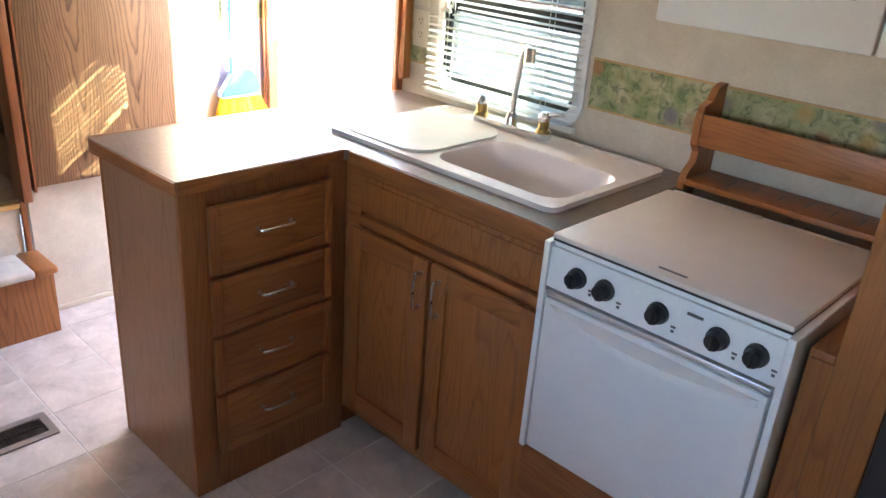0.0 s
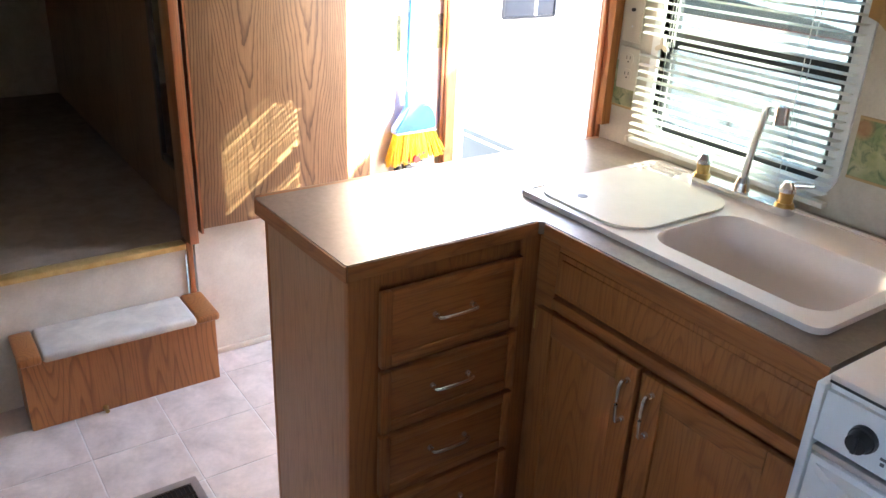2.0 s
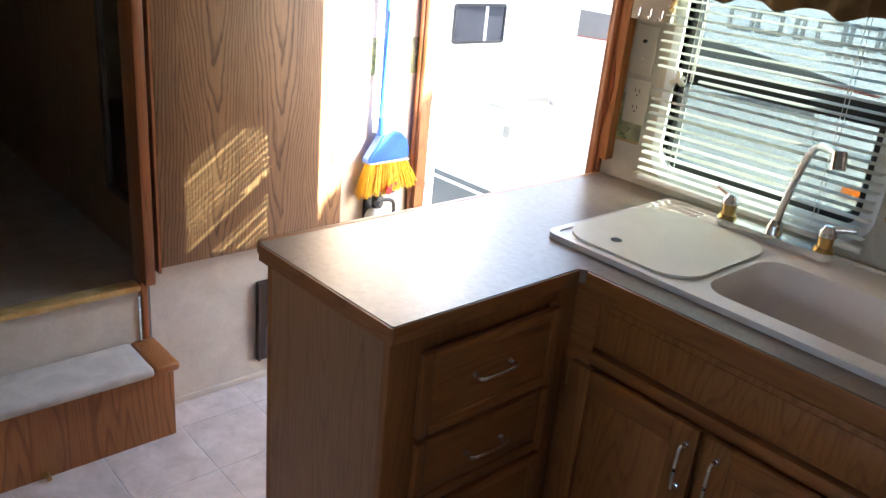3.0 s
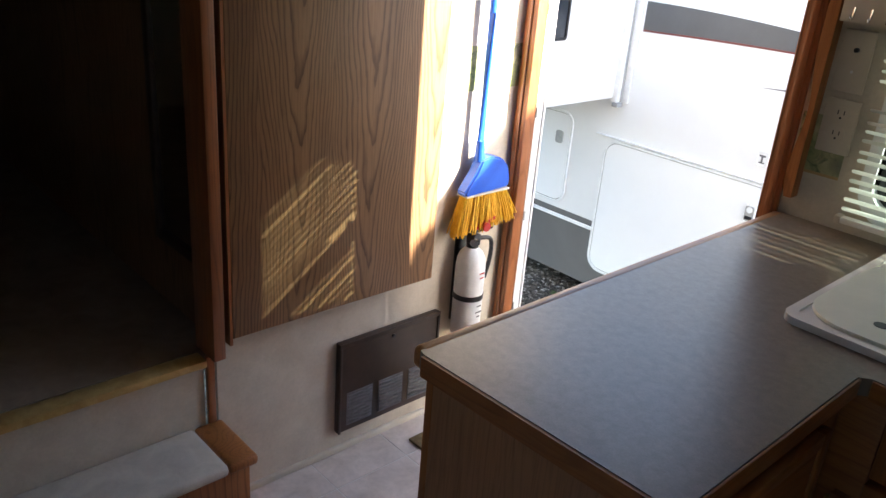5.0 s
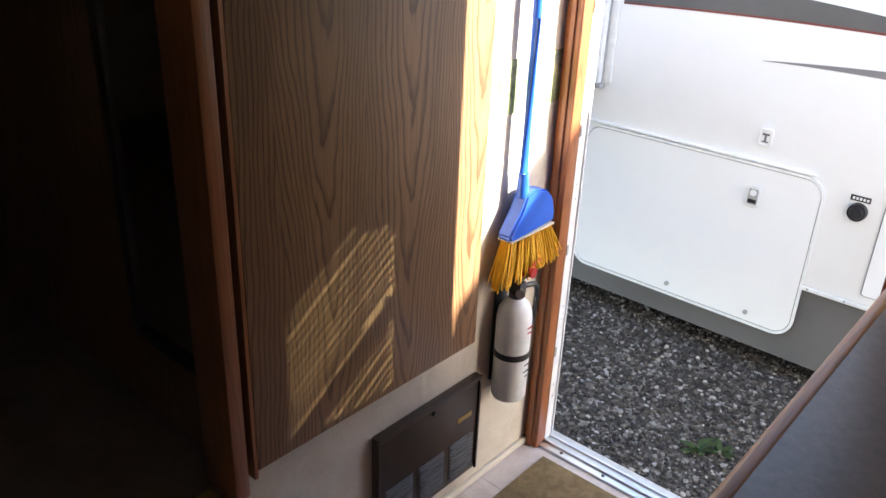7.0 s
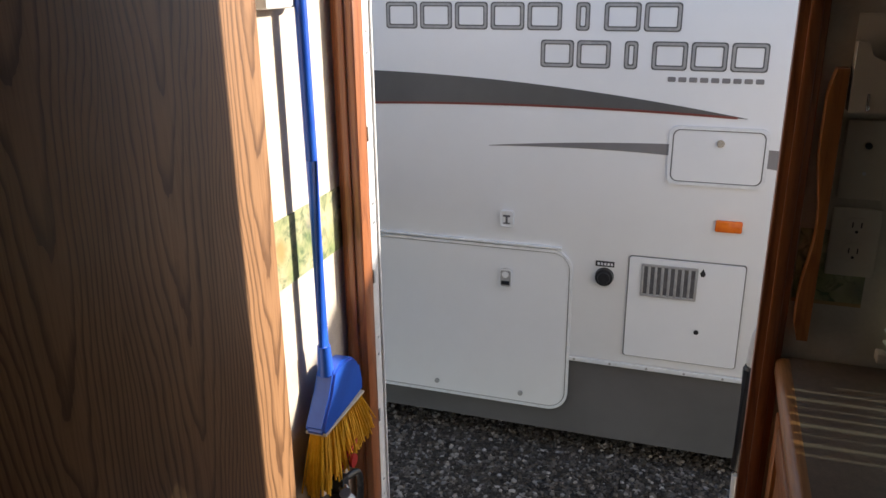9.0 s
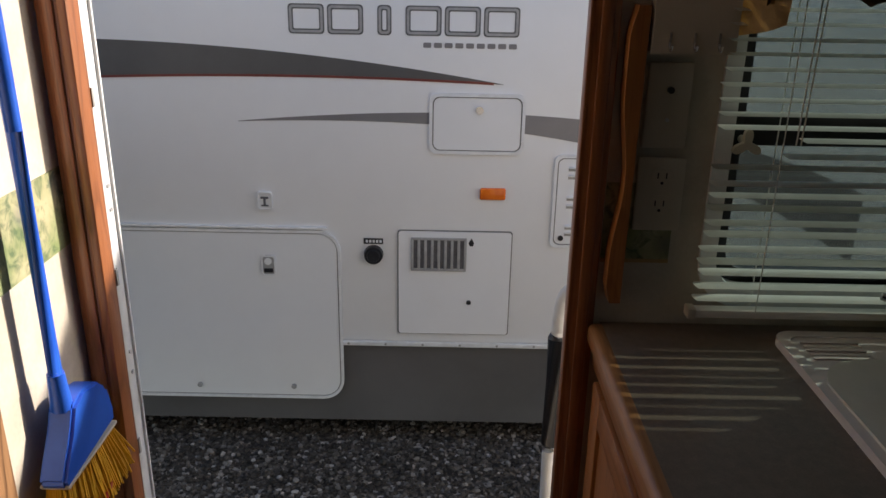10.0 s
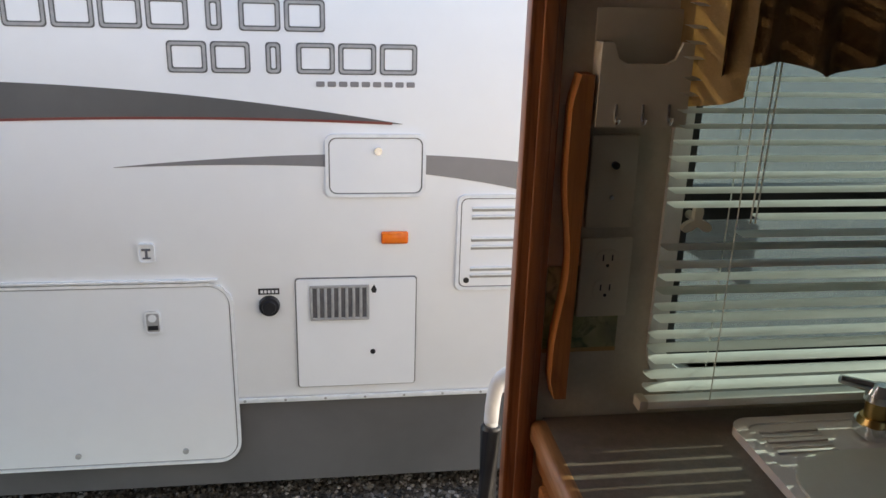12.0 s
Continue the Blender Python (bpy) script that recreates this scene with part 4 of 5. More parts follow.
setting("trim_nosing", boxes((WEST - 0.03, WEST + 0.022, 0.2, 0.966, DECK - 0.014, DECK + 0.006, 0.004)), GOLD_TRIM, "worn gold metal nosing at the bedroom edge", "trim")

# ---- step ----
step = thing("entry_step", (-2.11, 0.7, 0), "oak box step with cream carpet tread", "step")
part("riser", boxes((-2.05, -2.035, 0.405, 0.998, 0.0, 0.242)), OAK_STEP, step)
part("side", boxes((WEST + 0.003, -2.0355, 0.985, 0.999, 0.0, 0.242)), OAK, step)
part("side", boxes((WEST + 0.003, -2.051, 0.405, 0.42, 0.0, 0.242)), OAK, step)
for y0, y1 in ((0.93, 1.006), (0.397, 0.462)):
    part("tread_cap", boxes((WEST + 0.002, -2.0, y0, y1, 0.243, 0.27, 0.009, 3)), OAK, step, "rounded oak tread cap")
bm = boxes((WEST + 0.002, -1.998, 0.463, 0.929, 0.243, 0.272, 0.012, 3))
bmesh.ops.subdivide_edges(bm, edges=bm.edges[:], cuts=3, use_grid_fill=True)
for v in bm.verts:
    v.co.z += 0.002 * noise.noise(v.co * 30)
part("carpet_tread", bm, TREAD_CARPET, step, "worn cream carpet tread")
part("catch", rod(rod(bmesh.new(), (-2.035, 0.62, 0.012), (-2.02, 0.62, 0.012), 0.009, 0.007), (-2.02, 0.62, 0.012), (-2.008, 0.62, 0.012), 0.005, 0.007), BRASS, step, "small brass catch")

# ---- furnace panel ----
furnace = thing("furnace_panel", (WEST, 1.545, 0.08), "dark brown metal furnace panel with three louvres", "furnace")
part("cover", boxes((WEST + 0.001, WEST + 0.02, 1.358, 1.73, 0.075, 0.374, 0.004)), BROWN_METAL, furnace)
part("lip", boxes((WEST + 0.02, WEST + 0.026, 1.358, 1.73, 0.36, 0.374, 0.002), (WEST + 0.02, WEST + 0.026, 1.358, 1.366, 0.075, 0.36, 0.002), (WEST + 0.02, WEST + 0.026, 1.722, 1.73, 0.075, 0.36, 0.002)), BROWN_METAL, furnace)
for y in (1.388, 1.503, 1.618):
    louvre = part("louvre", boxes((WEST + 0.019, WEST + 0.0215, y, y + 0.092, 0.095, 0.205)), GRILLE, furnace, "grey louvred opening")
    for k in range(9):
        part("louvre_slat", boxes((WEST + 0.0212, WEST + 0.0255, y + 0.003, y + 0.089, 0.1 + 0.0115 * k, 0.105 + 0.0115 * k)), GRILLE, louvre)
part("badge", boxes((WEST + 0.02, WEST + 0.0215, 1.645, 1.7, 0.262, 0.276)), BRASS, furnace, "small gold badge")
part("knob", rod(bmesh.new(), (WEST + 0.02, 1.55, 0.345), (WEST + 0.026, 1.55, 0.345), 0.006), BLACK, furnace)

# ---- thermostat ----
thermo = thing("thermostat", (WEST, 1.78, 1.51), "small white thermostat box on entry wall", "thermostat")
part("case", boxes((WEST + 0.001, WEST + 0.03, 1.722, 1.84, 1.512, 1.62, 0.006)), WHITE_METAL, thermo)
part("dial", boxes((WEST + 0.03, WEST + 0.034, 1.74, 1.82, 1.545, 1.56, 0.001)), ALMOND, thermo)

# ---- fire extinguisher ----
ext = thing("fire_extinguisher", (-2.142, 1.812, 0.285), "white fire extinguisher on strap bracket below broom", "fire extinguisher")
EX, EYY = -2.138, 1.812
rings = [(0.285, 0.036), (0.288, 0.043), (0.296, 0.046), (0.52, 0.046), (0.545, 0.043), (0.565, 0.034), (0.578, 0.02), (0.588, 0.016)]
bm = tube(bmesh.new(), [(EX, EYY, z) for z, _ in rings], [r for _, r in rings], 28)
part("cylinder", bm, WHITE_METAL, ext)
part("valve", rod(boxes((EX - 0.016, EX + 0.02, EYY - 0.014, EYY + 0.014, 0.588, 0.625, 0.004)), (EX, EYY, 0.58), (EX, EYY, 0.595), 0.019), BLACK, ext, "black valve head")
part("lever", boxes((EX - 0.01, EX + 0.012, EYY - 0.012, EYY + 0.07, 0.628, 0.636, 0.003)), BLACK, ext)
part("lever", slab(bmesh.new(), [(EX - 0.011, EYY - 0.01, 0.637), (EX - 0.011, EYY + 0.03, 0.655), (EX - 0.011, EYY + 0.075, 0.668), (EX - 0.011, EYY + 0.075, 0.658), (EX - 0.011, EYY + 0.02, 0.64)], (0.023, 0, 0)), RED, ext, "red lever")
part("safety_pin", rod(bmesh.new(), (EX + 0.02, EYY + 0.03, 0.645), (EX + 0.026, EYY + 0.03, 0.645), 0.014), RED, ext)
part("gauge", rod(bmesh.new(), (EX + 0.02, EYY - 0.014, 0.606), (EX + 0.028, EYY - 0.024, 0.606), 0.012), CHROME, ext)
part("hose", tube(bmesh.new(), smooth_path([(EX + 0.01, EYY + 0.015, 0.61), (EX + 0.02, EYY + 0.055, 0.6), (EX + 0.02, EYY + 0.06, 0.54), (EX + 0.01, EYY + 0.054, 0.47)], 5), 0.007), BLACK, ext)
part("strap", tube(bmesh.new(), [(EX, EYY, 0.415), (EX, EYY, 0.4151), (EX, EYY, 0.432), (EX, EYY, 0.4321)], [0.0455, 0.0478, 0.0478, 0.0455], 28), BLACK, ext, "black rubber strap")
part("bracket", boxes((WEST + 0.001, WEST + 0.007, EYY - 0.025, EYY + 0.025, 0.32, 0.6, 0.002)), BLACK, ext)
for k, (z, w) in enumerate(((0.505, 0.02), (0.49, 0.016), (0.395, 0.018), (0.375, 0.024), (0.36, 0.012))):
    part("label_bar", boxes((EX + 0.0445, EX + 0.0463, EYY - w / 2 + 0.006, EYY + w / 2 + 0.006, z, z + 0.004)), RED if k < 2 else GRILLE, ext)

# ---- broom ----
broom = thing("broom", (-2.16, 1.83, 0.67), "blue angled broom with yellow bristles hung on wall", "broom")
BXx = -2.158
part("stick", tube(bmesh.new(), [(BXx, 1.822, 0.9), (BXx, 1.822, 1.3), (BXx - 0.004, 1.822, 1.86), (BXx - 0.004, 1.822, 1.865)], [0.0105, 0.0105, 0.0105, 0.004]), BLUE, broom)
part("socket", rod(bmesh.new(), (BXx, 1.824, 0.885), (BXx, 1.822, 0.945), 0.016, 0.0125), BLUE, broom)
head = [(1.765, 0.79), (1.758, 0.805), (1.77, 0.822), (1.8, 0.86), (1.818, 0.893), (1.85, 0.9), (1.9, 0.885), (1.93, 0.855), (1.941, 0.815), (1.94, 0.79)]
bm = slab(bmesh.new(), [(BXx - 0.018, y, z + (y - 1.85) * 0.06) for y, z in head], (0.04, 0, 0))
bmesh.ops.bevel(bm, geom=bm.edges[:], offset=0.005, segments=2, affect="EDGES")
part("head", bm, BLUE, broom)
part("seam", boxes((BXx - 0.02, BXx + 0.024, 1.764, 1.942, 0.785, 0.791, 0.002)), ALMOND, broom)
bm = bmesh.new()
rng = random.Random(7)
for k in range(460):
    u, w = rng.random(), rng.uniform(-1, 1)
    y0, x0 = 1.768 + 0.17 * u, BXx + 0.002 + w * 0.016
    y1 = 1.735 + 0.245 * u + rng.uniform(-0.008, 0.008)
    x1 = BXx + 0.004 + w * 0.026 + rng.uniform(-0.004, 0.004)
    z1 = 0.672 + 0.022 * u + rng.uniform(-0.012, 0.012)
    xm, ym, zm = (x0 + x1) / 2, (y0 + y1) / 2 + rng.uniform(-0.004, 0.004), (0.786 + z1) / 2
    tube(bm, [(x0, y0, 0.787), (xm, ym, zm), (x1, y1, z1)], [0.0017, 0.0019, 0.002], 4)
part("bristles", bm, YELLOW, broom, "splayed yellow bristles with pale tips")
part("hook", boxes((WEST + 0.001, WEST + 0.03, 1.8, 1.845, 1.7, 1.72, 0.003)), BLACK, broom)
broom.matrix_basis = Matrix.Translation((-2.155, 1.828, 0.628))

# ---- door mat and floor register ----
mat = thing("door_mat", (-1.77, 1.77, 0), "brown-gold woven door mat inside the entry", "mat")
bm = boxes((-2.1, -1.46, 1.575, 1.965, 0.0005, 0.01, 0.003))
part("mat_body", bm, MAT, mat)
REGISTER = mottled("register_tan", (0.3, 0.25, 0.22), (0.36, 0.31, 0.27), 30, 0.4, metal=0.4)
register = thing("floor_register", (-1.507, 0.626, 0), "metal floor register with dark louvre slots", "floor register")
VX0, VX1, VY0, VY1 = -1.572, -1.442, 0.498, 0.755
part("frame", ring(bmesh.new(), rounded(VX0, VX1, VY0, VY1, 0.006, 3), rounded(VX0 + 0.024, VX1 - 0.024, VY0 + 0.022, VY1 - 0.022, 0.004, 3), flat(0.006), (0, 0, -0.0055)), REGISTER, register)
part("well", boxes((VX0 + 0.02, VX1 - 0.02, VY0 + 0.02, VY1 - 0.02, 0.0002, 0.001)), BLACK, register)
for k in range(17):
    y = VY0 + 0.03 + k * (VY1 - VY0 - 0.06) / 16
    part("louvre", boxes((VX0 + 0.022, VX1 - 0.022, y - 0.0014, y + 0.0014, 0.001, 0.0045)), BROWN_METAL, register)
part("centre_bar", boxes(((VX0 + VX1) / 2 - 0.002, (VX0 + VX1) / 2 + 0.002, VY0 + 0.022, VY1 - 0.022, 0.001, 0.0058)), BROWN_METAL, register)
# ---- bedroom mirror ----
mirror = thing("mirror_door", (-2.39, 1.03, 0.65), "mirrored wardrobe door in dark frame", "mirror")
part("glass", boxes((-2.5, -2.28, 1.018, 1.024, 0.68, 1.9)), MIRROR, mirror)
for b in ((-2.53, -2.5, 1.01, 1.028, 0.65, 1.93, 0.003), (-2.28, -2.25, 1.01, 1.028, 0.65, 1.93, 0.003), (-2.5, -2.28, 1.01, 1.028, 0.65, 0.68, 0.003), (-2.5, -2.28, 1.01, 1.028, 1.9, 1.93, 0.003)):
    part("frame", boxes(b), BROWN_METAL, mirror)

# ---- neighbouring trailer ----
NY = 4.1
trailer = thing("travel_trailer", (-3.0, 5.3, GROUND), "white travel trailer with grey swoosh decals parked alongside", "trailer")
ROOF_Z = 2.57
bm = boxes((-8.2, 1.9, NY, NY + 2.4, -0.215, ROOF_Z, 0.03))
part("wall", bm, RV_WHITE, trailer)
part("roof", boxes((-8.2, 1.9, NY + 0.02, NY + 2.38, ROOF_Z - 0.01, ROOF_Z + 0.04, 0.02)), RV_WHITE, trailer)
part("skirt", boxes((-8.1, 1.85, NY + 0.012, NY + 2.38, -0.63, -0.2)), RV_SKIRT, trailer, "dark grey lower skirt")
part("belt_trim", boxes((-2.05, 1.9, NY - 0.012, NY + 0.002, -0.222, -0.2, 0.003)), WHITE_METAL, trailer)
part("belt_trim", boxes((-8.2, -3.335, NY - 0.012, NY + 0.002, -0.262, -0.24, 0.003)), WHITE_METAL, trailer)
for k in range(8):
    part("screw", rod(bmesh.new(), (-2.02 + 0.17 * k, NY - 0.011, -0.211), (-2.02 + 0.17 * k, NY - 0.0135, -0.211), 0.006, sides=8), SEAL, trailer)
for x in (-6.6, -5.7):
    wheel = part("wheel", tube(bmesh.new(), [(x, NY + 0.2, -0.42), (x, NY + 0.22, -0.42), (x, NY + 0.4, -0.42), (x, NY + 0.42, -0.42)], [0.28, 0.34, 0.34, 0.28], 28), BLACK, trailer, "black tyre")
    part("rim", rod(bmesh.new(), (x, NY + 0.21, -0.42), (x, NY + 0.19, -0.42), 0.2, 0.17), ALU, wheel)
for x in (-3.6, 0.9):
    part("jack", boxes((x, x + 0.09, NY + 0.5, NY + 0.59, GROUND, -0.62), (x - 0.08, x + 0.17, NY + 0.42, NY + 0.67, GROUND, GROUND + 0.02)), BLACK, trailer)


def on_side(u, v, off=0.0):
    return (u, NY - off, v)


def decal(outline, material, parent=trailer, proud=0.0025):
    return part("decal", slab(bmesh.new(), [on_side(u, v, proud) for u, v in outline], (0, proud + 0.001, 0)), material, parent)


def swoosh(x0, x1, top, bottom, steps=28):
    xs = [x0 + (x1 - x0) * k / steps for k in range(steps + 1)]
    return [(x, top(x)) for x in xs] + [(x, bottom(x)) for x in reversed(xs)]


SW = lambda x: (x + 3.04) / 1.68
big_top = lambda x: 1.129 - 0.022 * SW(x) - 0.13 * max(SW(x), 0) ** 2 if x > -3.04 else 1.129 - 0.03 * SW(x) ** 2
big_bot = lambda x: 0.977 + 0.075 * SW(x) - 0.076 * SW(x) ** 2 if x > -3.04 else 0.977 + 0.06 * SW(x)
decal(swoosh(-3.2, -1.36, big_top, big_bot), RV_GREY)
decal(swoosh(-3.2, -1.4, lambda x: big_bot(x) + 0.006, lambda x: big_bot(x) - 0.004), RV_RED, proud=0.0035)
S2 = lambda x: (x + 2.455) / 1.3
sm_top = lambda x: 0.808 + 0.13 * S2(x) - 0.078 * S2(x) ** 2 - 0.012 * S2(x) ** 4
sm_bot = lambda x: 0.806 + 0.06 * S2(x) - 0.085 * S2(x) ** 2 - 0.02 * S2(x) ** 4
decal(swoosh(-2.455, 0.2, sm_top, sm_bot), RV_MID)


def block_letter(x0, x1, z0, z1):
    """A plain outlined block in place of a brand letter."""
    r = 0.014
    t = 0.02
    part("name_block", ring(bmesh.new(), rounded(x0, x1, z0, z1, r, 3), rounded(x0 + t, x1 - t, z0 + t, z1 - t, 0.006, 3), lambda u, v: on_side(u, v, 0.002), (0, 0.003, 0)), RV_GREY, trailer)
    part("name_block", ring(bmesh.new(), rounded(x0 + 0.005, x1 - 0.005, z0 + 0.005, z1 - 0.005, r, 3), rounded(x0 + t - 0.005, x1 - t + 0.005, z0 + t - 0.005, z1 - t + 0.005, 0.006, 3), lambda u, v: on_side(u, v, 0.0035), (0, 0.003, 0)), SEAL, trailer)


for count, x0, x1, z0, z1 in ((8, -2.95, -1.645, 1.318, 1.434), (6, -2.235, -1.3, 1.164, 1.28)):
    pitch = (x1 - x0) / count
    for k in range(count):
        slim = 0.32 if (count, k) in ((8, 5), (6, 2)) else 0.04
        block_letter(x0 + pitch * (k + slim), x0 + pitch * (k + 1 - slim), z0, z1)
for k in range(9):
    x = -1.69 + 0.043 * k
    decal(rounded(x, x + 0.032, 1.118, 1.138, 0.004, 2), RV_MID)


def hatch(name, x0, x1, z0, z1, r, label):
    h = part(name, slab(bmesh.new(), [on_side(u, v, 0.008) for u, v in rounded(x0 + 0.018, x1 - 0.018, z0 + 0.018, z1 - 0.018, r * 0.8, 8)], (0, 0.01, 0)), RV_WHITE, trailer, label)
    part("hatch_seal", ring(bmesh.new(), rounded(x0 + 0.012, x1 - 0.012, z0 + 0.012, z1 - 0.012, r * 0.88, 8), rounded(x0 + 0.019, x1 - 0.019, z0 + 0.019, z1 - 0.019, r * 0.8, 8), lambda u, v: on_side(u, v, 0.005), (0, 0.008, 0)), HATCH_LINE, h)
    part("hatch_trim", ring(bmesh.new(), rounded(x0, x1, z0, z1, r, 8), rounded(x0 + 0.013, x1 - 0.013, z0 + 0.013, z1 - 0.013, r * 0.88, 8), lambda u, v: on_side(u, v, 0.012), (0, 0.014, 0)), WHITE_METAL, h)
    return h


big = hatch("storage_hatch", -3.33, -2.045, -0.505, 0.333, 0.1, "large rounded white storage hatch")
part("drip_rail", boxes((-3.4, -2.1, NY - 0.016, NY + 0.002, 0.338, 0.35, 0.004)), WHITE_METAL, trailer)
latch = part("latch", slab(bmesh.new(), [on_side(u, v, 0.016) for u, v in rounded(-2.397, -2.333, 0.12, 0.216, 0.02)], (0, 0.01, 0)), SEAL, big, "grey metal paddle latch")
part("latch_slot", boxes((-2.385, -2.345, NY - 0.019, NY - 0.015, 0.135, 0.155, 0.002)), BLACK, trailer)
part("latch_key", rod(bmesh.new(), (-2.365, NY - 0.015, 0.188), (-2.365, NY - 0.021, 0.188), 0.016), WHITE_METAL, trailer)
for zc, tall in ((0.465, 0.04), (0.168, 0.048)):
    plate_mesh = ring(bmesh.new(), rounded(-2.396, -2.332, zc - tall, zc + tall, 0.014), rounded(-2.389, -2.339, zc - tall + 0.007, zc + tall - 0.007, 0.01), lambda u, v: on_side(u, v, 0.019), (0, 0.018, 0))
    part("catch_rim", plate_mesh, WHITE_METAL, trailer)
part("catch", slab(bmesh.new(), [on_side(u, v, 0.014) for u, v in rounded(-2.39, -2.338, 0.431, 0.499, 0.012)], (0, 0.016, 0)), WHITE_METAL, trailer, "white hatch catch")
part("catch_slot", boxes((-2.381, -2.347, NY - 0.018, NY - 0.013, 0.475, 0.485, 0.002), (-2.369, -2.359, NY - 0.0185, NY - 0.013, 0.445, 0.484, 0.002), (-2.38, -2.348, NY - 0.017, NY - 0.013, 0.441, 0.448, 0.002)), GRILLE, trailer)
for x in (-2.72, -2.28):
    part("hatch_bolt", rod(bmesh.new(), (x, NY - 0.008, -0.44), (x, NY - 0.018, -0.44), 0.012), SEAL, big)
small = hatch("small_hatch", -1.662, -1.265, 0.685, 0.938, 0.035, "small rounded white hatch")
part("lock", rod(bmesh.new(), (-1.455, NY - 0.008, 0.872), (-1.455, NY - 0.018, 0.872), 0.016), CHROME, small)
part("marker_light", boxes((-1.442, -1.332, NY - 0.02, NY, 0.488, 0.54, 0.008, 3)), AMBER, trailer, "orange marker light")
plug = part("power_inlet", rod(bmesh.new(), (-1.9, NY, 0.226), (-1.9, NY - 0.025, 0.226), 0.043, 0.04, 28), BLACK, trailer, "round black power inlet")
part("inlet_cap", rod(bmesh.new(), (-1.9, NY - 0.024, 0.226), (-1.9, NY - 0.034, 0.226), 0.03, 0.026, 24), BLACK, plug)
tag = part("inlet_plate", boxes((-1.943, -1.858, NY - 0.004, NY + 0.001, 0.274, 0.3)), BLACK, trailer)
for k in range(5):
    part("plate_bar", boxes((-1.934 + 0.015 * k, -1.924 + 0.015 * k, NY - 0.0055, NY - 0.003, 0.281, 0.293)), WHITE_METAL, tag)
heater = part("heater_cover", slab(bmesh.new(), [on_side(u, v, 0.012) for u, v in rounded(-1.79, -1.297, -0.152, 0.338, 0.012)], (0, 0.013, 0)), RV_WHITE, trailer, "square white water heater cover")
part("cover_edge", ring(bmesh.new(), rounded(-1.795, -1.292, -0.157, 0.343, 0.014), rounded(-1.79, -1.297, -0.152, 0.338, 0.012), lambda u, v: on_side(u, v, 0.006), (0, 0.008, 0)), HATCH_LINE, heater)
grille = part("heater_grille", boxes((-1.73, -1.497, NY - 0.0135, NY - 0.011, 0.163, 0.307)), GRILLE, heater, "slotted heater grille")
for k in range(9):
    x = -1.73 + 0.233 * k / 8
    part("grille_bar", boxes((x - 0.006, x + 0.006, NY - 0.021, NY - 0.0134, 0.163, 0.307, 0.002)), SEAL, trailer)
for z in (0.163, 0.307):
    part("grille_bar", boxes((-1.735, -1.492, NY - 0.021, NY - 0.0134, z - 0.006, z + 0.006, 0.002)), SEAL, trailer)
part("heater_screw", rod(bmesh.new(), (-1.476, NY - 0.011, 0.006), (-1.476, NY - 0.016, 0.006), 0.011), BLACK, heater)
part("flame_mark", slab(bmesh.new(), [on_side(u, v, 0.0135) for u, v in ((-1.478, 0.275), (-1.484, 0.29), (-1.471, 0.312), (-1.46, 0.29), (-1.464, 0.275))], (0, 0.003, 0)), BLACK, heater)
vent = hatch("vent_cover", -1.13, -0.6, 0.275, 0.69, 0.03, "white louvred refrigerator vent")
for k, z in enumerate((0.62, 0.585, 0.49, 0.455, 0.36, 0.33)):
    part("vent_slot", boxes((-1.07, -0.66, NY - 0.0095, NY - 0.006, z, z + 0.012)), SEAL, trailer)
    part("vent_lip", boxes((-1.07, -0.66, NY - 0.02, NY - 0.007, z + 0.012, z + 0.02, 0.003)), WHITE_METAL, trailer)
part("vent_lock", rod(bmesh.new(), (-1.085, NY - 0.008, 0.32), (-1.085, NY - 0.014, 0.32), 0.012), BLACK, trailer)
# slide-out room
SLX, SLY, SLZ = -3.29, 3.06, 0.58
slide = part("slide_out", boxes((-6.2, SLX, SLY, NY + 0.01, SLZ, 2.35, 0.012)), RV_WHITE, trailer, "white slide-out room")
part("slide_trim", boxes((SLX - 0.04, SLX + 0.006, SLY - 0.004, SLY + 0.05, SLZ - 0.004, 2.36, 0.004)), WHITE_METAL, slide)
part("slide_flange", boxes((SLX - 0.01, SLX + 0.03, NY - 0.06, NY - 0.002, SLZ - 0.02, 2.38, 0.004), (SLX + 0.03, SLX + 0.075, NY - 0.016, NY - 0.001, SLZ - 0.02, 2.38, 0.004)), WHITE_METAL, slide, "white metal flange where the slide-out meets the wall")
part("flange_seal", boxes((SLX + 0.028, SLX + 0.034, NY - 0.03, NY - 0.017, SLZ - 0.018, 2.37)), SEAL, slide, "grey rubber wiper seal")
part("flange_foot", boxes((SLX + 0.002, SLX + 0.045, NY - 0.065, NY - 0.017, SLZ - 0.045, SLZ - 0.021, 0.004)), SEAL, slide)
w = part("window", ring(bmesh.new(), rounded(3.15, 3.545, 0.93, 1.145, 0.02), rounded(3.165, 3.53, 0.945, 1.13, 0.012), lambda u, v: (SLX + 0.012, u, v), (-0.02, 0, 0)), BLACK, slide, "dark framed slide-out window")
part("pane", boxes((SLX + 0.001, SLX + 0.006, 3.16, 3.535, 0.94, 1.135)), DARK_GLASS, w)
part("divider", boxes((SLX + 0.004, SLX + 0.013, 3.385, 3.4, 0.945, 1.13)), WHITE_METAL, w)
side_hatch = hatch("storage_hatch", -4.7, -3.58, -0.17, 0.42, 0.08, "rounded white storage hatch under the slide-out")
part("latch", slab(bmesh.new(), [on_side(u, v, 0.016) for u, v in rounded(-3.7, -3.645, 0.215, 0.295, 0.016)], (0, 0.01, 0)), SEAL, side_hatch, "grey metal paddle latch")

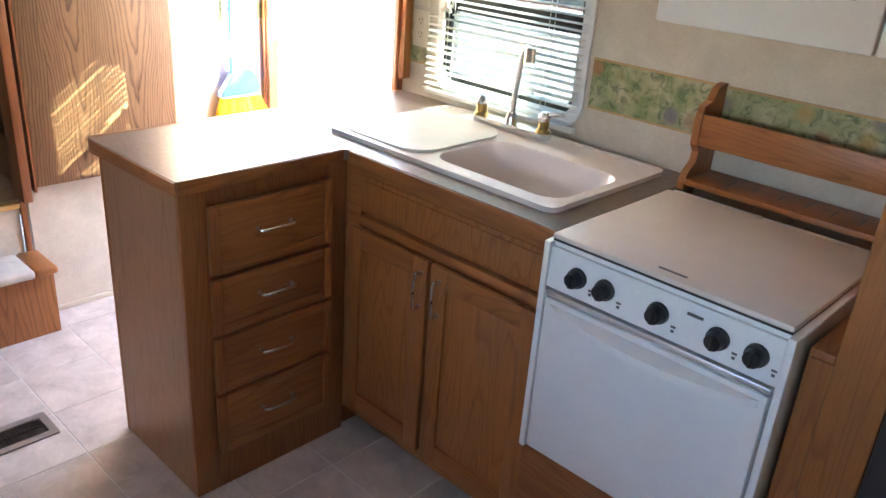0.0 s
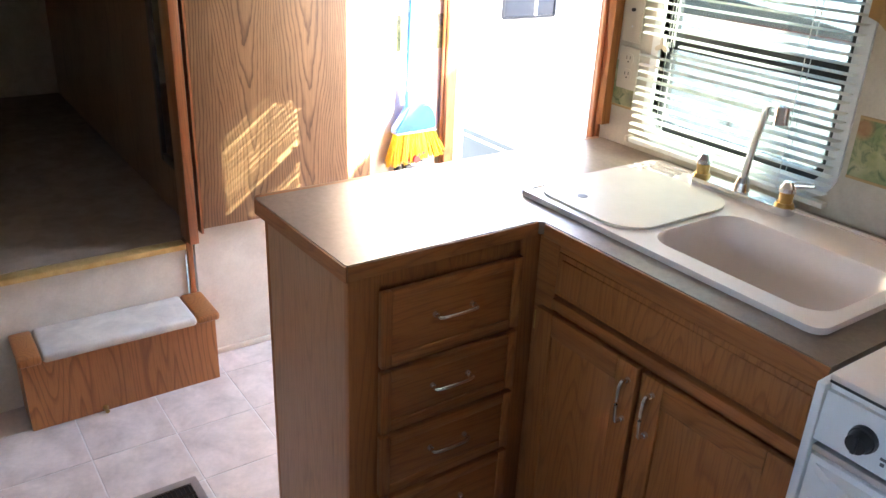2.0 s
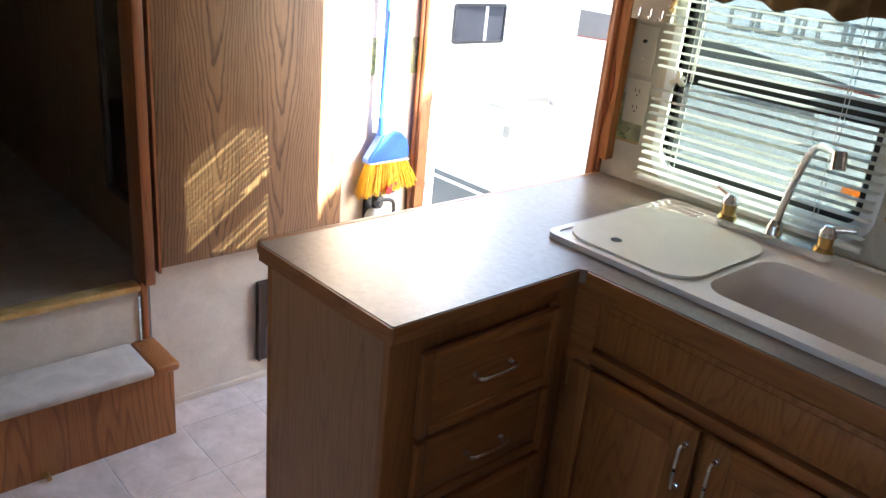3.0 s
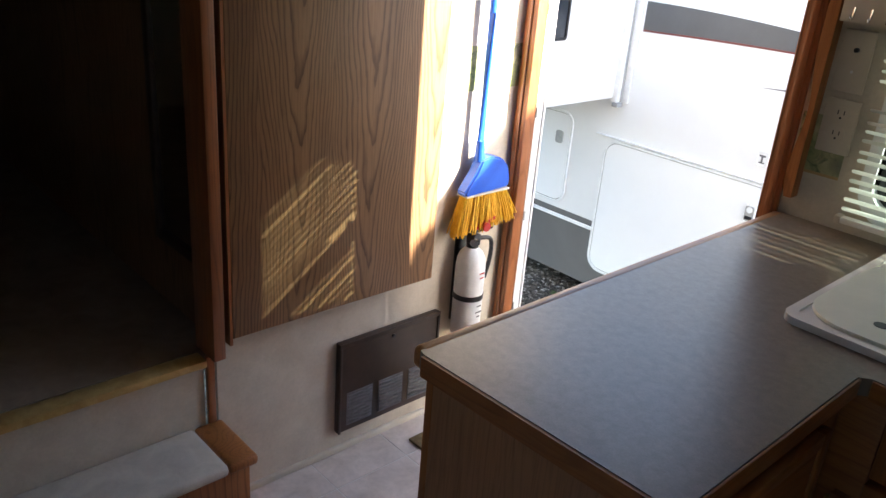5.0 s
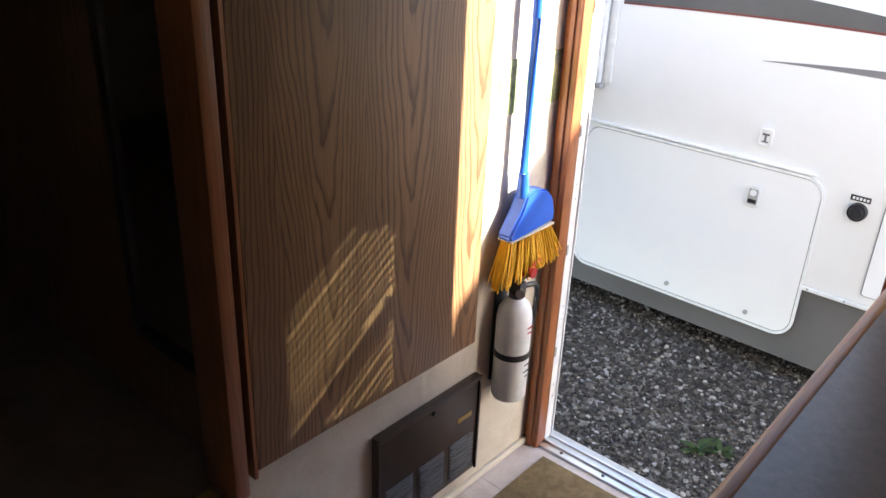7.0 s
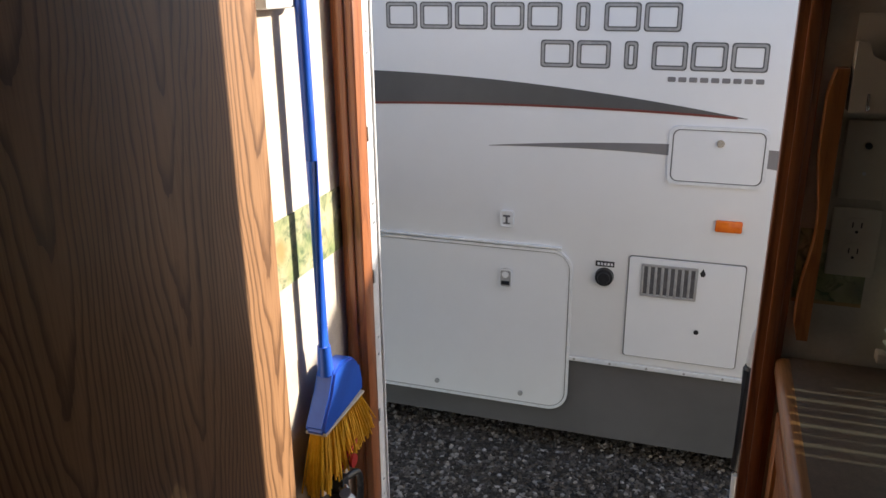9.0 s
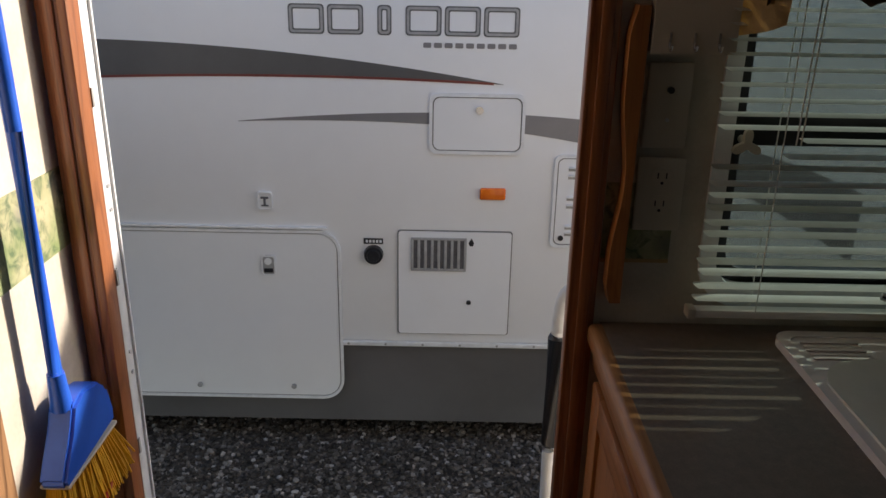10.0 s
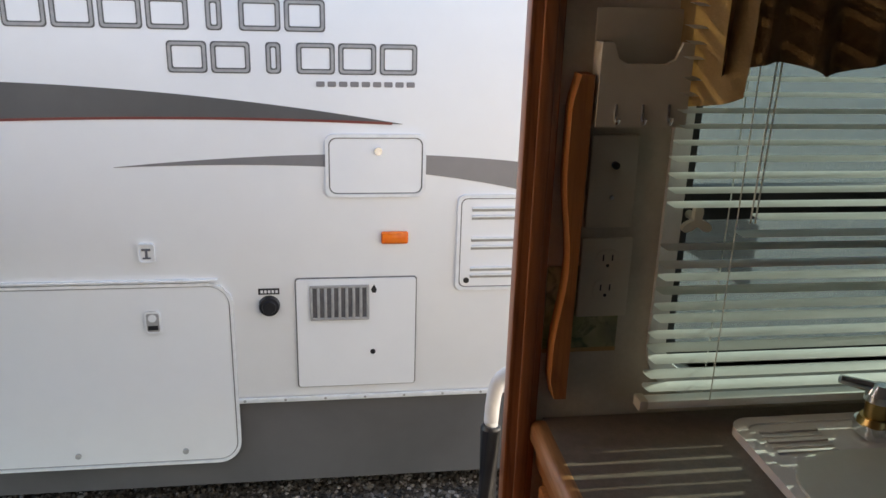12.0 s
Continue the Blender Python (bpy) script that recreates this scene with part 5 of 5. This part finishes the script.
# ---- ground ----
setting("ground", boxes((-600, 600, -600, 600, GROUND - 0.5, GROUND)), GRAVEL, "grey gravel yard ground", "ground")
rng = np.random.default_rng(3)
unit = bmesh.new()
bmesh.ops.create_icosphere(unit, subdivisions=1, radius=1)
uv = np.array([v.co[:] for v in unit.verts])
uf = [[v.index for v in f.verts] for f in unit.faces]
unit.free()
verts, faces = [], []
for k in range(24000):
    x, y = rng.uniform(-3.7, -0.75), rng.uniform(2.12, 4.6)
    s = rng.uniform(0.005, 0.0135) * (1.3 if rng.random() < 0.1 else 1)
    p = uv * (s * rng.uniform(0.7, 1.3, 3)) * rng.uniform(0.8, 1.2, (len(uv), 1))
    a = rng.uniform(0, 6.28)
    p = np.stack([p[:, 0] * np.cos(a) - p[:, 1] * np.sin(a), p[:, 0] * np.sin(a) + p[:, 1] * np.cos(a), p[:, 2] * 0.75], 1) + (x, y, GROUND + s * rng.uniform(0.1, 0.6))
    faces += [[i + 12 * k for i in f] for f in uf]
    verts.append(p)
data = bpy.data.meshes.new("gravel")
data.from_pydata(np.concatenate(verts).tolist(), [], faces)
data.materials.append(STONES)
tagged(new("gravel", data), "loose grey gravel stones between the trailers", "gravel", kind="stuff")



# ---- weeds in the gravel ----
WEED = mottled("weed_leaf", (0.04, 0.075, 0.02), (0.09, 0.14, 0.04), 40, 0.6, loose=True)


def weed(x, y, size, seed):
    """A low tuft of pointed leaves bent outwards from one root."""
    rng = random.Random(seed)
    plant = thing("weed", (x, y, GROUND), "small green weed growing in the gravel", "weed", group="weeds in the gravel")
    for k in range(16):
        a, reach, rise = rng.uniform(0, 6.28), size * rng.uniform(0.5, 1.0), size * rng.uniform(0.35, 0.9)
        way, across = Vector((math.cos(a), math.sin(a), 0)), Vector((-math.sin(a), math.cos(a), 0))
        bm = bmesh.new()
        rows = []
        for i in range(5):
            v = i / 4
            mid = Vector((x, y, GROUND)) + way * reach * v + Vector((0, 0, rise * (1.6 * v - v * v)))
            w = size * 0.14 * math.sin(math.pi * (0.12 + 0.86 * v))
            rows.append((bm.verts.new(mid - across * w), bm.verts.new(mid + across * w)))
        faces = [bm.faces.new((p[0], p[1], q[1], q[0])) for p, q in zip(rows, rows[1:])]
        bmesh.ops.solidify(bm, geom=faces, thickness=0.0006)
        part("leaf", bm, WEED, plant)


for place_x, place_y, size, seed in ((-2.1, 3.28, 0.1, 1), (-2.02, 3.34, 0.07, 2), (-3.42, 3.98, 0.09, 3)):
    weed(place_x, place_y, size, seed)

# ---- floor tiles ----
TS = 0.25
bm = boxes((-TS / 2 + 0.002, TS / 2 - 0.002, -TS / 2 + 0.002, TS / 2 - 0.002, -0.004, 0.0, 0.0008, 1))
first = part("tile", bm, TILE, floor)
first.matrix_basis = Matrix.Translation((-1.675, 0.4, 0))
for i in range(-2, 14):
    for j in range(-4, 7):
        if (i, j) != (0, 0):
            x, y = -1.675 + TS * i, 0.4 + TS * j
            if x - TS / 2 < WEST or y + TS / 2 > WALL_Y:
                continue
            ob = new("tile", first.data)
            ob.parent = floor
            ob.matrix_basis = Matrix.Translation((x, y, 0))
edge = bmesh.new()
for j in range(-4, 7):
    y = 0.4 + TS * j
    if y + TS / 2 <= WALL_Y:
        box(edge, WEST, -2.0514, y - TS / 2 + 0.002, y + TS / 2 - 0.002, -0.004, 0.0)
for i in range(-1, 14):
    x = -1.675 + TS * i
    box(edge, x - TS / 2 + 0.002, x + TS / 2 - 0.002, 1.7764, 1.998, -0.004, 0.0)
box(edge, WEST, -2.0514, 1.7764, 1.998, -0.004, 0.0)
part("cut_tile_row", edge, TILE, floor)
